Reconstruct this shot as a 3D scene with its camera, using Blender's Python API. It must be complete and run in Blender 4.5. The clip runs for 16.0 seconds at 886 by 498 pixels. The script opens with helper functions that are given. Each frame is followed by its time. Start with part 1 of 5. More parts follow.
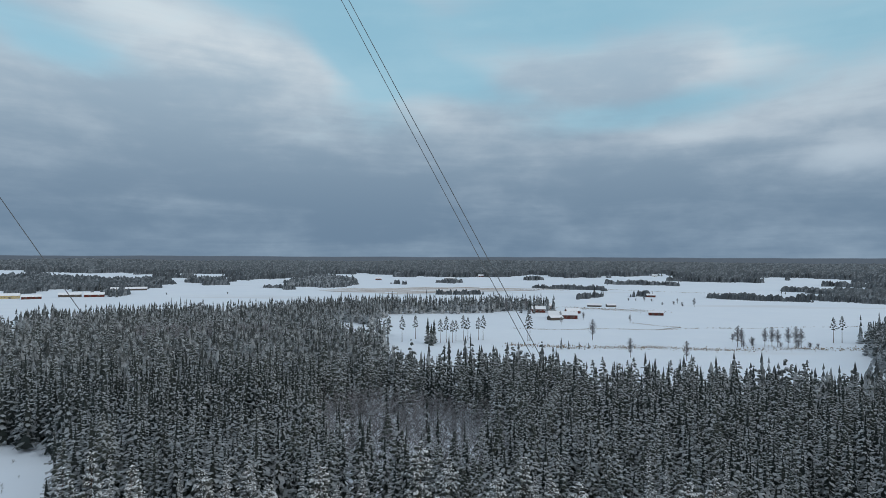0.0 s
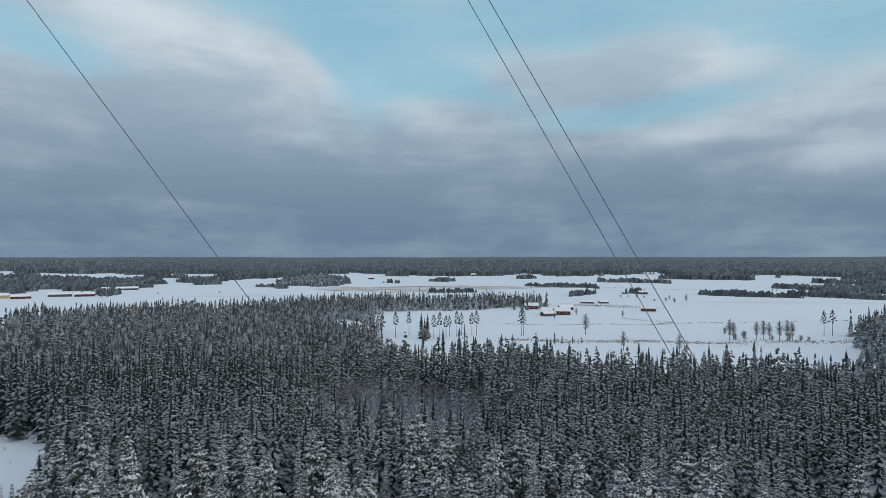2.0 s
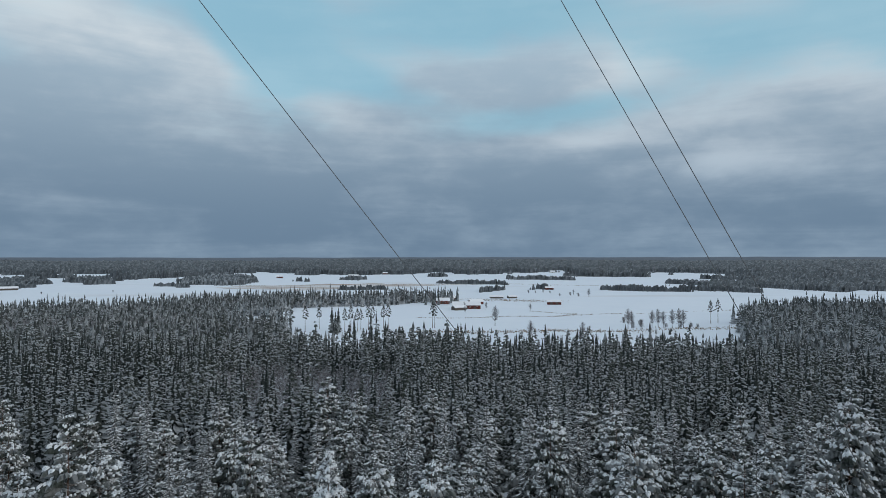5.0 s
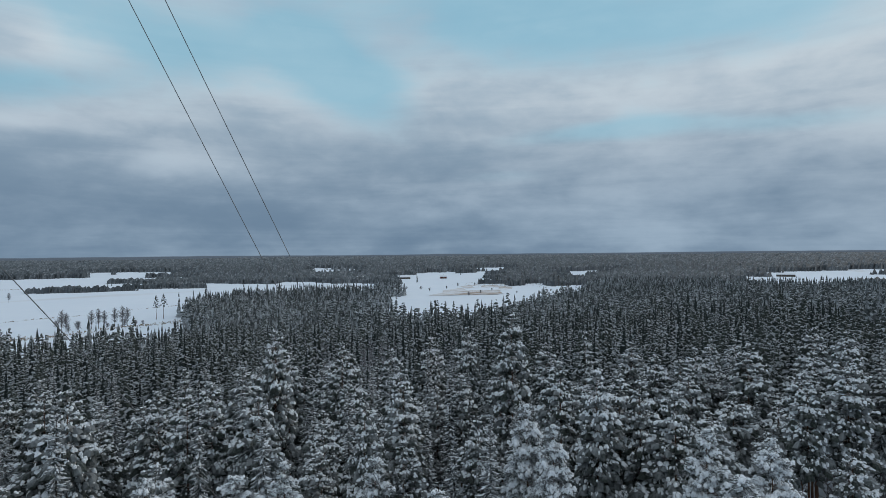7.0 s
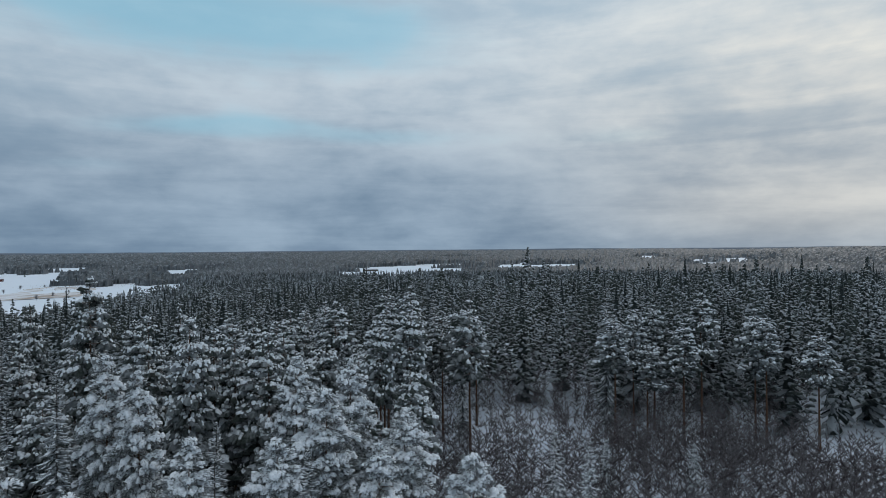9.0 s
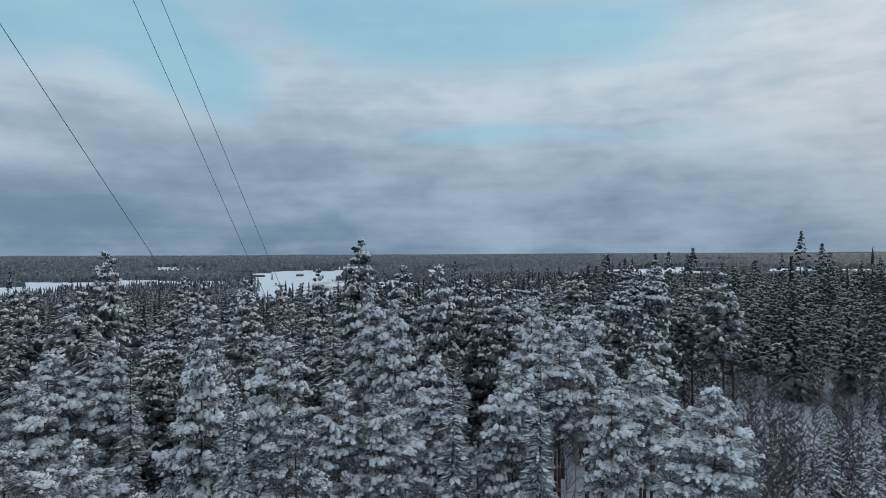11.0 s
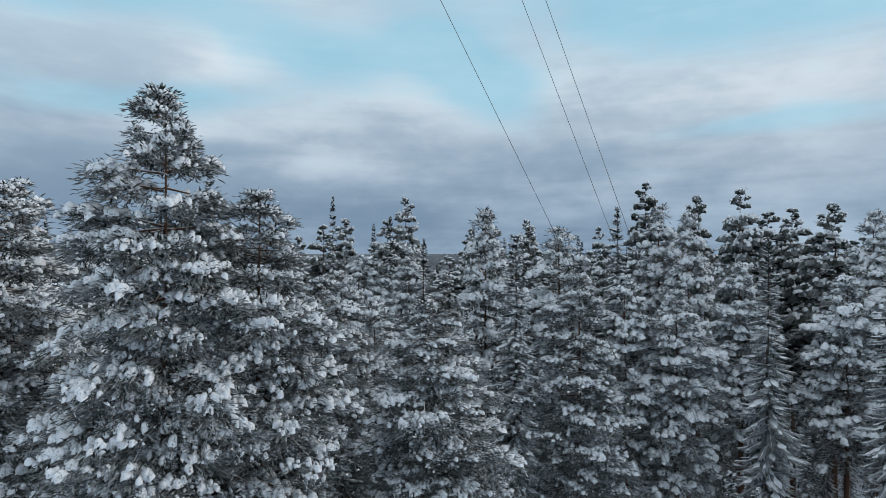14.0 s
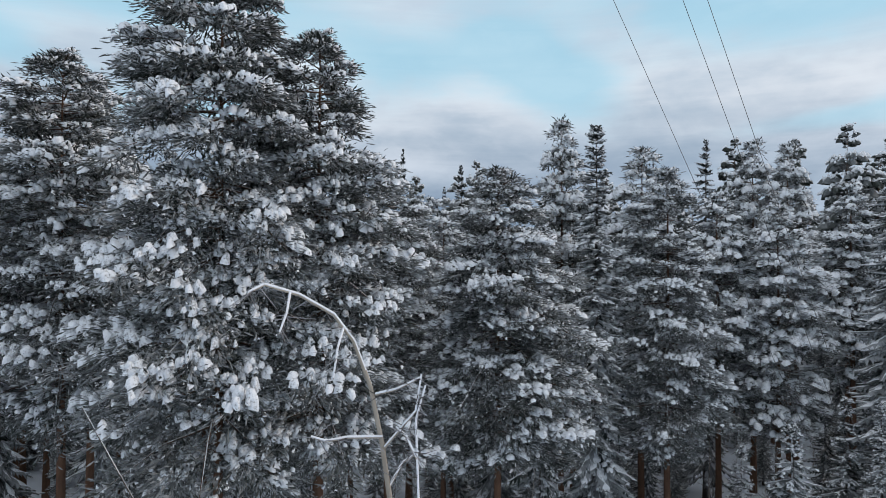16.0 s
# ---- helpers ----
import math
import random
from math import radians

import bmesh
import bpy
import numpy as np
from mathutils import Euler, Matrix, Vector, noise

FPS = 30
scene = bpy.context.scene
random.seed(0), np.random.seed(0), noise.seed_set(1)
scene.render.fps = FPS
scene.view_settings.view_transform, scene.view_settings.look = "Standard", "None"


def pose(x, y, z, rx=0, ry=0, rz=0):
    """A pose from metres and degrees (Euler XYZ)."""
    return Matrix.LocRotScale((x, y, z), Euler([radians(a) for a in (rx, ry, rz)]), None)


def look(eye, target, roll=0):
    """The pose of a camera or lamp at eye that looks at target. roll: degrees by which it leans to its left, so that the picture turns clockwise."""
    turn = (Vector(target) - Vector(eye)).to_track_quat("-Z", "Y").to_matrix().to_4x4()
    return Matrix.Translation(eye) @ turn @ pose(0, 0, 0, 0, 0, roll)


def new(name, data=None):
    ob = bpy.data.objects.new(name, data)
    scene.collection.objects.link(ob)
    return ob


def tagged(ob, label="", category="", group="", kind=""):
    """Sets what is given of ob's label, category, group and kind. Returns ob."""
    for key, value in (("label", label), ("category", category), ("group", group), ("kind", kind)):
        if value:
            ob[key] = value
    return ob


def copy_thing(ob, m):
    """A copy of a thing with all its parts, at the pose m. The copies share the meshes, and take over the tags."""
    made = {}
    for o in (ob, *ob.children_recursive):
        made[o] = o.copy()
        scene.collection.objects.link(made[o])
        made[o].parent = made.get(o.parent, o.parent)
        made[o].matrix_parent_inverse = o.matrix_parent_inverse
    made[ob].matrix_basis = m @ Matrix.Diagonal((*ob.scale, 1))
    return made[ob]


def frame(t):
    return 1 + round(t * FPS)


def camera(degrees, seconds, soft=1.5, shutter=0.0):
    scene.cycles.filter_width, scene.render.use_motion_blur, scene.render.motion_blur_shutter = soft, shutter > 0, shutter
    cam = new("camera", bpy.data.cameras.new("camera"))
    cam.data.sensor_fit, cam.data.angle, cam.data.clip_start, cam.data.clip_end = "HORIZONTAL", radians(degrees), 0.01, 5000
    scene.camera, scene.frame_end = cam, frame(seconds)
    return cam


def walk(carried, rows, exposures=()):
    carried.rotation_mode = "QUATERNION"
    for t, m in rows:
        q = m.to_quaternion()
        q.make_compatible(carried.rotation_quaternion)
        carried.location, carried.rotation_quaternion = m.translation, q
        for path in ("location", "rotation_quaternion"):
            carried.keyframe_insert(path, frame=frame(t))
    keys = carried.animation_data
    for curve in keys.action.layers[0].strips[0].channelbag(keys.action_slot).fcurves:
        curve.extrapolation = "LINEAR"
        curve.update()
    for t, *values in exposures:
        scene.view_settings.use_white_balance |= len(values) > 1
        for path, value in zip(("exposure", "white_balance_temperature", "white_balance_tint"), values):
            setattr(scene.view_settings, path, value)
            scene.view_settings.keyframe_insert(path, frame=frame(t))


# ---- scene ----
cam = camera(72.4, 16.0, soft=0.6)
# seconds, x, y, z, yaw, pitch, roll
PATH = [
    (0.0, -0.00, 0.00, 45.50, 0.00, 0.73, -0.22),
    (0.5, -0.12, 0.06, 44.49, -0.23, 0.75, -0.13),
    (1.0, -0.19, 0.13, 43.47, -0.42, 0.74, -0.09),
    (1.5, -0.41, 0.21, 42.46, -0.60, 0.74, -0.02),
    (2.0, -0.51, 0.21, 41.44, -0.70, 0.75, 0.01),
    (2.5, -0.57, 0.30, 40.42, -0.76, 0.77, 0.07),
    (3.0, -0.66, 0.38, 39.40, -0.83, 0.79, 0.09),
    (5.3, -0.50, 0.43, 34.70, -13.30, 0.76, 0.02),
    (5.5, -0.51, 0.38, 34.29, -17.32, 0.81, 0.10),
    (6.0, -0.63, 0.38, 33.27, -29.79, 0.74, 0.29),
    (6.5, -0.55, 0.44, 32.25, -43.78, 0.64, 0.43),
    (7.0, -0.37, 0.41, 31.22, -58.22, 0.46, 0.54),
    (7.5, -0.38, 0.39, 30.19, -73.05, 0.30, 0.55),
    (8.0, -0.46, 0.39, 29.17, -89.22, 0.12, 0.52),
    (8.2, -0.47, 0.31, 28.75, -95.06, 0.03, 0.50),
    (10.3, -1.21, -1.03, 24.42, -85.29, 0.32, 0.39),
    (10.5, -1.23, -1.08, 24.02, -79.96, 0.39, 0.31),
    (11.0, -1.18, -1.08, 23.02, -71.49, 0.46, 0.28),
    (11.5, -0.88, -0.85, 22.04, -68.69, 0.49, 0.17),
    (12.0, -0.54, -0.62, 21.08, -56.80, 0.52, 0.07),
    (12.5, -0.27, -0.59, 20.12, -44.73, 0.55, 0.01),
    (13.0, -0.10, -0.41, 19.14, -43.81, 0.51, -0.03),
    (13.5, 0.14, -0.08, 18.21, -45.35, 0.49, -0.08),
    (14.0, 0.34, 0.18, 17.28, -45.66, 0.51, -0.12),
    (14.5, 0.45, 0.36, 16.34, -45.78, 0.48, -0.16),
    (15.0, 0.66, 0.49, 15.38, -45.81, 0.44, -0.19),
    (15.5, 1.02, 0.84, 14.45, -45.78, 0.49, -0.19),
    (16.0, 1.35, 1.22, 13.52, -38.89, 0.55, -0.23),
]
walk(cam, [(t, pose(x, y, z, 90 + pitch, roll, yaw)) for t, x, y, z, yaw, pitch, roll in PATH], exposures=[(0.0, 0.0, 6500, 10), (7.5, -0.05, 6450, 10), (10.5, -0.02, 6350, 10), (12.5, 0.15, 6500, 10), (14.5, 0.28, 6620, 12), (16.0, 0.40, 6850, 16)])

# ---- world and sun ----
SUN_AZ, SUN_EL = 128.0, 9.0          # degrees clockwise from +y, degrees up


def make_world():
    world = bpy.data.worlds.new("winter_sky")
    scene.world = world
    world.use_nodes = True
    nt = world.node_tree
    nt.nodes.clear()

    def node(kind, **values):
        n = nt.nodes.new(kind)
        for k, v in values.items():
            if k == "op":
                n.operation = v
            elif k == "clamp":
                n.use_clamp = v
        return n

    def plug(n, i, v):
        if isinstance(v, (int, float)):
            n.inputs[i].default_value = v
        elif isinstance(v, tuple):
            n.inputs[i].default_value = v
        else:
            nt.links.new(v, n.inputs[i])

    def m(op, a, b=0.0, c=0.0, clamp=False):
        n = node("ShaderNodeMath", op=op, clamp=clamp)
        for i, v in enumerate((a, b, c)):
            plug(n, i, v)
        return n.outputs[0]

    def mix(f, a, b):
        n = nt.nodes.new("ShaderNodeMix")
        n.data_type = "RGBA"
        plug(n, 0, f)
        plug(n, 6, a)
        plug(n, 7, b)
        return n.outputs[2]

    def smooth(v, lo, hi):
        n = nt.nodes.new("ShaderNodeMapRange")
        n.interpolation_type = "SMOOTHSTEP"
        plug(n, 0, v)
        n.inputs[1].default_value, n.inputs[2].default_value = lo, hi
        n.inputs[3].default_value, n.inputs[4].default_value = 0.0, 1.0
        return n.outputs[0]

    def cloud_noise(vec, scale, detail, rough, distort, offset=(0, 0, 0), stretch=(1, 1, 1)):
        mp = nt.nodes.new("ShaderNodeMapping")
        mp.inputs["Location"].default_value = offset
        mp.inputs["Scale"].default_value = stretch
        nt.links.new(vec, mp.inputs["Vector"])
        n = nt.nodes.new("ShaderNodeTexNoise")
        nt.links.new(mp.outputs[0], n.inputs["Vector"])
        n.inputs["Scale"].default_value = scale
        n.inputs["Detail"].default_value = detail
        n.inputs["Roughness"].default_value = rough
        n.inputs["Distortion"].default_value = distort
        return n.outputs["Fac"]

    coord = nt.nodes.new("ShaderNodeTexCoord")
    sep = nt.nodes.new("ShaderNodeSeparateXYZ")
    nt.links.new(coord.outputs["Generated"], sep.inputs[0])
    dx, dy, dz = sep.outputs
    el = m("MULTIPLY", m("ARCSINE", dz), 180 / math.pi)
    az = m("MULTIPLY", m("ARCTAN2", dx, dy), 180 / math.pi)
    # the cloud layer: a flat sheet overhead, seen in perspective
    down = m("ADD", m("MAXIMUM", dz, 0.0), 0.10)
    comb = nt.nodes.new("ShaderNodeCombineXYZ")
    plug(comb, 0, m("DIVIDE", dx, down))
    plug(comb, 1, m("DIVIDE", dy, down))
    sheet = comb.outputs[0]
    angle = nt.nodes.new("ShaderNodeCombineXYZ")
    plug(angle, 0, m("DIVIDE", az, 10.0))
    plug(angle, 1, m("DIVIDE", el, 10.0))
    flat = angle.outputs[0]

    def lump(a, e, wa, we, tilt=0.0):
        u = m("SUBTRACT", az, a)
        v = m("SUBTRACT", m("SUBTRACT", el, e), m("MULTIPLY", u, tilt))
        q = m("ADD", m("POWER", m("ABSOLUTE", m("DIVIDE", u, wa)), 2.0), m("POWER", m("ABSOLUTE", m("DIVIDE", v, we)), 2.0))
        return m("EXPONENT", m("MULTIPLY", q, -1.0))

    big = cloud_noise(sheet, 0.55, 4.0, 0.55, 0.4, (3.1, 1.7, 0.0))
    mid = cloud_noise(flat, 1.15, 6.0, 0.52, 0.25, (0.3, 4.2, 0.0), (0.6, 1.5, 1.0))
    fine = cloud_noise(flat, 4.2, 6.0, 0.55, 0.2, (7.3, 0.2, 0.0), (0.7, 1.5, 1.0))
    # blue openings
    gaps = 0.0
    for a, e, wa, we, tilt, k in GAPS:
        gaps = m("ADD", gaps, m("MULTIPLY", lump(a, e, wa, we, tilt), k))
    open_v = m("ADD", m("ADD", gaps, m("MULTIPLY", m("SUBTRACT", mid, 0.5), 1.9)), m("MULTIPLY", m("SUBTRACT", fine, 0.5), 0.6))
    opening = m("MULTIPLY", smooth(open_v, 0.15, 1.30), 0.76)
    # thin lit cloud and thick shaded cloud
    lit = 0.0
    for a, e, wa, we, tilt, k in LIT:
        lit = m("ADD", lit, m("MULTIPLY", lump(a, e, wa, we, tilt), k))
    bands = cloud_noise(flat, 1.6, 6.0, 0.6, 0.6, (1.3, 3.3, 0.0), (0.22, 2.3, 1.0))
    light_v = m("ADD", m("ADD", lit, m("MULTIPLY", m("SUBTRACT", mid, 0.5), 2.1)), m("MULTIPLY", m("SUBTRACT", bands, 0.5), 1.0))
    light_v = m("ADD", light_v, m("MULTIPLY", m("SUBTRACT", big, 0.5), 0.3))
    light_v = m("ADD", light_v, m("MULTIPLY", m("SUBTRACT", fine, 0.5), 0.7))
    light = smooth(light_v, -0.45, 1.05)

    sky = nt.nodes.new("ShaderNodeTexSky")
    sky.sky_type, sky.sun_disc = "NISHITA", False
    sky.sun_elevation, sky.sun_rotation = radians(SUN_EL), radians(SUN_AZ)
    scaled = nt.nodes.new("ShaderNodeVectorMath")
    scaled.operation = "SCALE"
    nt.links.new(sky.outputs[0], scaled.inputs[0])
    scaled.inputs[3].default_value = 0.10
    blue = mix(0.72, scaled.outputs[0], (0.27, 0.60, 0.78, 1))
    height = smooth(el, 1.0, 22.0)
    shade = mix(height, (0.152, 0.232, 0.330, 1), (0.392, 0.512, 0.612, 1))
    bright = mix(height, (0.335, 0.44, 0.55, 1), (0.705, 0.765, 0.800, 1))
    cloud = mix(light, shade, bright)
    veil = m("MULTIPLY", opening, smooth(el, 5.0, 14.0))
    upper = mix(veil, cloud, blue)
    # warm glow round the hidden sun
    warm = m("ADD", m("MULTIPLY", lump(SUN_AZ, 13.0, 20.0, 12.0), m("ADD", m("MULTIPLY", light, 0.9), 0.35)), m("MULTIPLY", lump(SUN_AZ, 3.0, 16.0, 3.0), 0.4))
    upper = mix(m("MULTIPLY", warm, 0.56, clamp=True), upper, (0.98, 0.90, 0.76, 1))
    # the cloud is thinner and lighter overhead
    upper = mix(m("MULTIPLY", smooth(el, 27.0, 60.0), 0.9), upper, (0.66, 0.71, 0.76, 1))
    # wooded distance under the horizon
    woods = mix(cloud_noise(flat, 40.0, 3.0, 0.6, 0.0), (0.075, 0.100, 0.135, 1), (0.110, 0.138, 0.172, 1))
    ridge = m("ADD", el, m("MULTIPLY", m("SUBTRACT", cloud_noise(flat, 1.3, 4.0, 0.6, 0.0, (2.0, 9.0, 0.0), (1.0, 0.0, 1.0)), 0.5), 0.22))
    colour = mix(smooth(ridge, -0.07, 0.02), woods, upper)
    bg = nt.nodes.new("ShaderNodeBackground")
    plug(bg, 0, colour)
    bg.inputs[1].default_value = 1.0
    out = nt.nodes.new("ShaderNodeOutputWorld")
    nt.links.new(bg.outputs[0], out.inputs[0])


# azimuth, elevation, widths, slope, weight
GAPS = [
    (-8, 20, 5, 6, -0.7, 1.7), (-19, 24, 14, 4, -0.2, 1.2), (2, 15.8, 8, 1.8, -0.25, 1.0), (12, 22, 16, 4.0, 0.0, 1.5),
    (20, 13, 10, 1.9, 0.1, 1.2), (34, 18, 8, 3.0, -0.1, 1.3), (48, 17, 8, 4.0, -0.5, 1.5), (66, 21, 18, 4.0, -0.1, 1.6), (74, 11, 10, 1.0, 0.05, 1.2),
    (88, 10.5, 7, 0.9, 0.0, 1.0), (64, 7.2, 5, 0.6, 0.0, 0.8), (-34, 17, 9, 2.4, -0.3, 1.1), (88, 20, 10, 3.0, 0.0, 0.9), (112, 10, 6, 0.9, 0.0, 0.8),
]
LIT = [
    (-6, 15, 9, 1.6, -0.35, 0.6), (-24, 20, 14, 2.4, -0.3, 0.45), (27, 17, 7, 2.4, 0.2, 0.6), (22, 11, 12, 1.6, 0.15, 0.7), (36, 8.5, 4, 1.5, 0.0, 0.8),
    (46, 15, 10, 4.0, -0.1, 0.45), (75, 15, 22, 6.0, 0.0, 0.15), (95, 12, 30, 9.0, 0.0, 0.35), (-15, 8, 30, 4.0, 0.0, -0.35), (20, 5, 30, 3.0, 0.0, -0.2), (90, 4, 35, 5.0, 0.0, 0.25),
]
make_world()

sun = new("sun", bpy.data.lights.new("sun", "SUN"))
sun.data.energy, sun.data.angle, sun.data.color = 0.8, radians(18), (1.0, 0.90, 0.78)
a, e = radians(SUN_AZ), radians(max(SUN_EL, 14.0))
sun.matrix_world = look((0, 0, 300), (-300 * math.sin(a) * math.cos(e), -300 * math.cos(a) * math.cos(e), 300 - 300 * math.sin(e)))

# ---- materials ----


class Mat:
    """A node material with a few short hands."""

    def __init__(self, name):
        self.m = bpy.data.materials.new(name)
        self.m.use_nodes = True
        self.t = self.m.node_tree
        self.b = self.t.nodes["Principled BSDF"]
        self.b.inputs["Roughness"].default_value = 0.8
        self.b.inputs["Specular IOR Level"].default_value = 0.25

    def put(self, sock, v):
        if isinstance(v, (int, float, tuple)):
            sock.default_value = v
        else:
            self.t.links.new(v, sock)

    def noise(self, scale, detail=3.0, rough=0.6, stretch=None, space="Object"):
        c = self.t.nodes.new("ShaderNodeTexCoord").outputs[space]
        if stretch:
            mp = self.t.nodes.new("ShaderNodeMapping")
            mp.inputs["Scale"].default_value = stretch
            self.t.links.new(c, mp.inputs["Vector"])
            c = mp.outputs[0]
        n = self.t.nodes.new("ShaderNodeTexNoise")
        self.t.links.new(c, n.inputs["Vector"])
        n.inputs["Scale"].default_value, n.inputs["Detail"].default_value, n.inputs["Roughness"].default_value = scale, detail, rough
        return n.outputs["Fac"]

    def math(self, op, p, q=0.0):
        n = self.t.nodes.new("ShaderNodeMath")
        n.operation = op
        self.put(n.inputs[0], p)
        self.put(n.inputs[1], q)
        return n.outputs[0]

    def ramp(self, v, lo, hi, to_lo=0.0, to_hi=1.0):
        n = self.t.nodes.new("ShaderNodeMapRange")
        n.interpolation_type = "SMOOTHSTEP"
        self.put(n.inputs[0], v)
        for i, x in zip((1, 2, 3, 4), (lo, hi, to_lo, to_hi)):
            n.inputs[i].default_value = x
        return n.outputs[0]

    def mix(self, f, p, q):
        n = self.t.nodes.new("ShaderNodeMix")
        n.data_type = "RGBA"
        self.put(n.inputs[0], f)
        self.put(n.inputs[6], p)
        self.put(n.inputs[7], q)
        return n.outputs[2]

    def normal_z(self):
        g = self.t.nodes.new("ShaderNodeNewGeometry")
        s = self.t.nodes.new("ShaderNodeSeparateXYZ")
        self.t.links.new(g.outputs["Normal"], s.inputs[0])
        return s.outputs[2]

    def island(self):
        return self.t.nodes.new("ShaderNodeNewGeometry").outputs["Random Per Island"]

    def object_random(self):
        return self.t.nodes.new("ShaderNodeObjectInfo").outputs["Random"]

    def bump(self, v, strength, distance):
        n = self.t.nodes.new("ShaderNodeBump")
        n.inputs["Strength"].default_value, n.inputs["Distance"].default_value = strength, distance
        self.t.links.new(v, n.inputs["Height"])
        self.t.links.new(n.outputs[0], self.b.inputs["Normal"])

    def colour(self, v):
        self.put(self.b.inputs["Base Color"], v)
        return self.m


SNOW = (0.83, 0.845, 0.87, 1)
# Bluer snow: puts the woods' distance haze into colour; also tints bough snow.
BLUISH_SNOW = (0.78, 0.84, 0.90, 1)


def snowy_foliage(name, dark, light, level, soft, scale, grain_by, patch_by, tree_by, cover=0.96, single=True, flat=1.0):
    """Needles with snow lying on what faces up, in pads that a noise breaks up; some trees hold more of it."""
    k = Mat(name)
    grain = k.noise(scale, 3.0, 0.6, (1, 1, flat))
    patch = k.noise(scale * 0.14, 2.0, 0.5)
    tree = k.object_random() if single else k.ramp(k.noise(0.17, 1.0, 0.5), 0.3, 0.7)
    v = k.math("ADD", k.normal_z(), k.math("MULTIPLY", k.math("SUBTRACT", grain, 0.5), grain_by))
    v = k.math("ADD", v, k.math("MULTIPLY", k.math("SUBTRACT", patch, 0.5), patch_by))
    v = k.math("ADD", v, k.math("MULTIPLY", k.math("SUBTRACT", tree, 0.5), tree_by))
    v = k.math("ADD", v, k.math("MULTIPLY", k.math("SUBTRACT", k.island(), 0.5), 0.35))
    snow = k.math("MULTIPLY", k.ramp(v, level - soft, level + soft), cover)
    green = k.mix(k.noise(scale * 0.7, 3.0), dark, light)
    k.bump(grain, 0.4, 0.04)
    return k.colour(k.mix(snow, green, SNOW if single else BLUISH_SNOW))


def frosted_needles(name, dark, light, scale, frost, rime=(0.52, 0.55, 0.58, 1)):
    """Dark needles with rime on part of the shoots; the snow itself lies on them as pillows."""
    k = Mat(name)
    grain = k.noise(scale, 3.0, 0.65)
    green = k.mix(k.ramp(grain, 0.3, 0.7), dark, light)
    v = k.math("ADD", k.math("MULTIPLY", k.normal_z(), 0.28), k.math("ADD", k.math("MULTIPLY", k.island(), 0.40), k.math("MULTIPLY", k.noise(1.7, 2.0), 0.8)))
    v = k.math("ADD", v, k.math("MULTIPLY", k.math("SUBTRACT", k.object_random(), 0.5), 0.12))
    return k.colour(k.mix(k.math("MULTIPLY", k.ramp(v, 0.52, 0.92), frost), green, rime))


def snow_load():
    """Fresh snow on boughs, with needles poking through it here and there."""
    k = Mat("snow_on_boughs")
    grain = k.noise(22.0, 4.0, 0.75)
    poke = k.math("MULTIPLY", k.ramp(k.math("ADD", grain, k.math("MULTIPLY", k.noise(4.0, 2.0), 0.5)), 0.76, 0.98), 0.85)
    k.bump(k.noise(14.0, 3.0), 0.5, 0.05)
    return k.colour(k.mix(poke, k.mix(grain, BLUISH_SNOW, SNOW), (0.06, 0.07, 0.065, 1)))


PINE_DARK, PINE_LIGHT = (0.013, 0.018, 0.015, 1), (0.070, 0.082, 0.074, 1)
SPRUCE_DARK, SPRUCE_LIGHT = (0.012, 0.018, 0.017, 1), (0.052, 0.064, 0.062, 1)
M_LOAD = snow_load()
M_PINE = frosted_needles("pine_needles_with_rime", PINE_DARK, PINE_LIGHT, 14.0, 0.46)
M_PINE_MID = frosted_needles("pine_boughs_with_rime", PINE_DARK, PINE_LIGHT, 6.0, 0.35)
M_SPRUCE = frosted_needles("spruce_needles_with_rime", SPRUCE_DARK, SPRUCE_LIGHT, 12.0, 0.5)
M_SPRUCE_MID = frosted_needles("spruce_boughs_with_rime", SPRUCE_DARK, SPRUCE_LIGHT, 6.0, 0.45)
M_PINE_WOODS = snowy_foliage("pine_woods_under_snow", PINE_DARK, PINE_LIGHT, 0.64, 0.30, 5.0, 0.9, 0.6, 0.4, 0.45, False, 1.8)
M_SPRUCE_WOODS = snowy_foliage("spruce_woods_under_snow", SPRUCE_DARK, SPRUCE_LIGHT, 0.68, 0.36, 5.0, 0.9, 0.5, 0.4, 0.44, False, 2.2)
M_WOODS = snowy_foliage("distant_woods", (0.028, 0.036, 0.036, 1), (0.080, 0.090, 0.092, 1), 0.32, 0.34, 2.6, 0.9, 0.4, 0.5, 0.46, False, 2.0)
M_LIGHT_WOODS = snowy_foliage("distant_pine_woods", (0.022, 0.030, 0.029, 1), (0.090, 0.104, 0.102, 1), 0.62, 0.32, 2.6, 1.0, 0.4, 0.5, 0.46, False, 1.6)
# Needles pale and blue-grey: distance haze is put into their colour.
M_FAR_HAZE = snowy_foliage("far_canopy", (0.046, 0.058, 0.068, 1), (0.082, 0.096, 0.110, 1), 1.05, 0.40, 0.25, 0.7, 0.6, 0.0, 0.45, False)


def bark(name, low, high, grain):
    k = Mat(name)
    n = k.noise(grain, 4.0, 0.65, (1, 1, 0.25))
    k.bump(n, 0.8, 0.03)
    frost = k.ramp(k.math("ADD", k.normal_z(), k.math("MULTIPLY", k.noise(grain * 2), 0.6)), 0.75, 1.0)
    return k.colour(k.mix(frost, k.mix(n, low, high), SNOW))


M_PINE_BARK = bark("pine_bark", (0.045, 0.026, 0.018, 1), (0.165, 0.085, 0.050, 1), 9.0)
M_SPRUCE_BARK = bark("spruce_bark", (0.030, 0.025, 0.022, 1), (0.095, 0.080, 0.068, 1), 10.0)
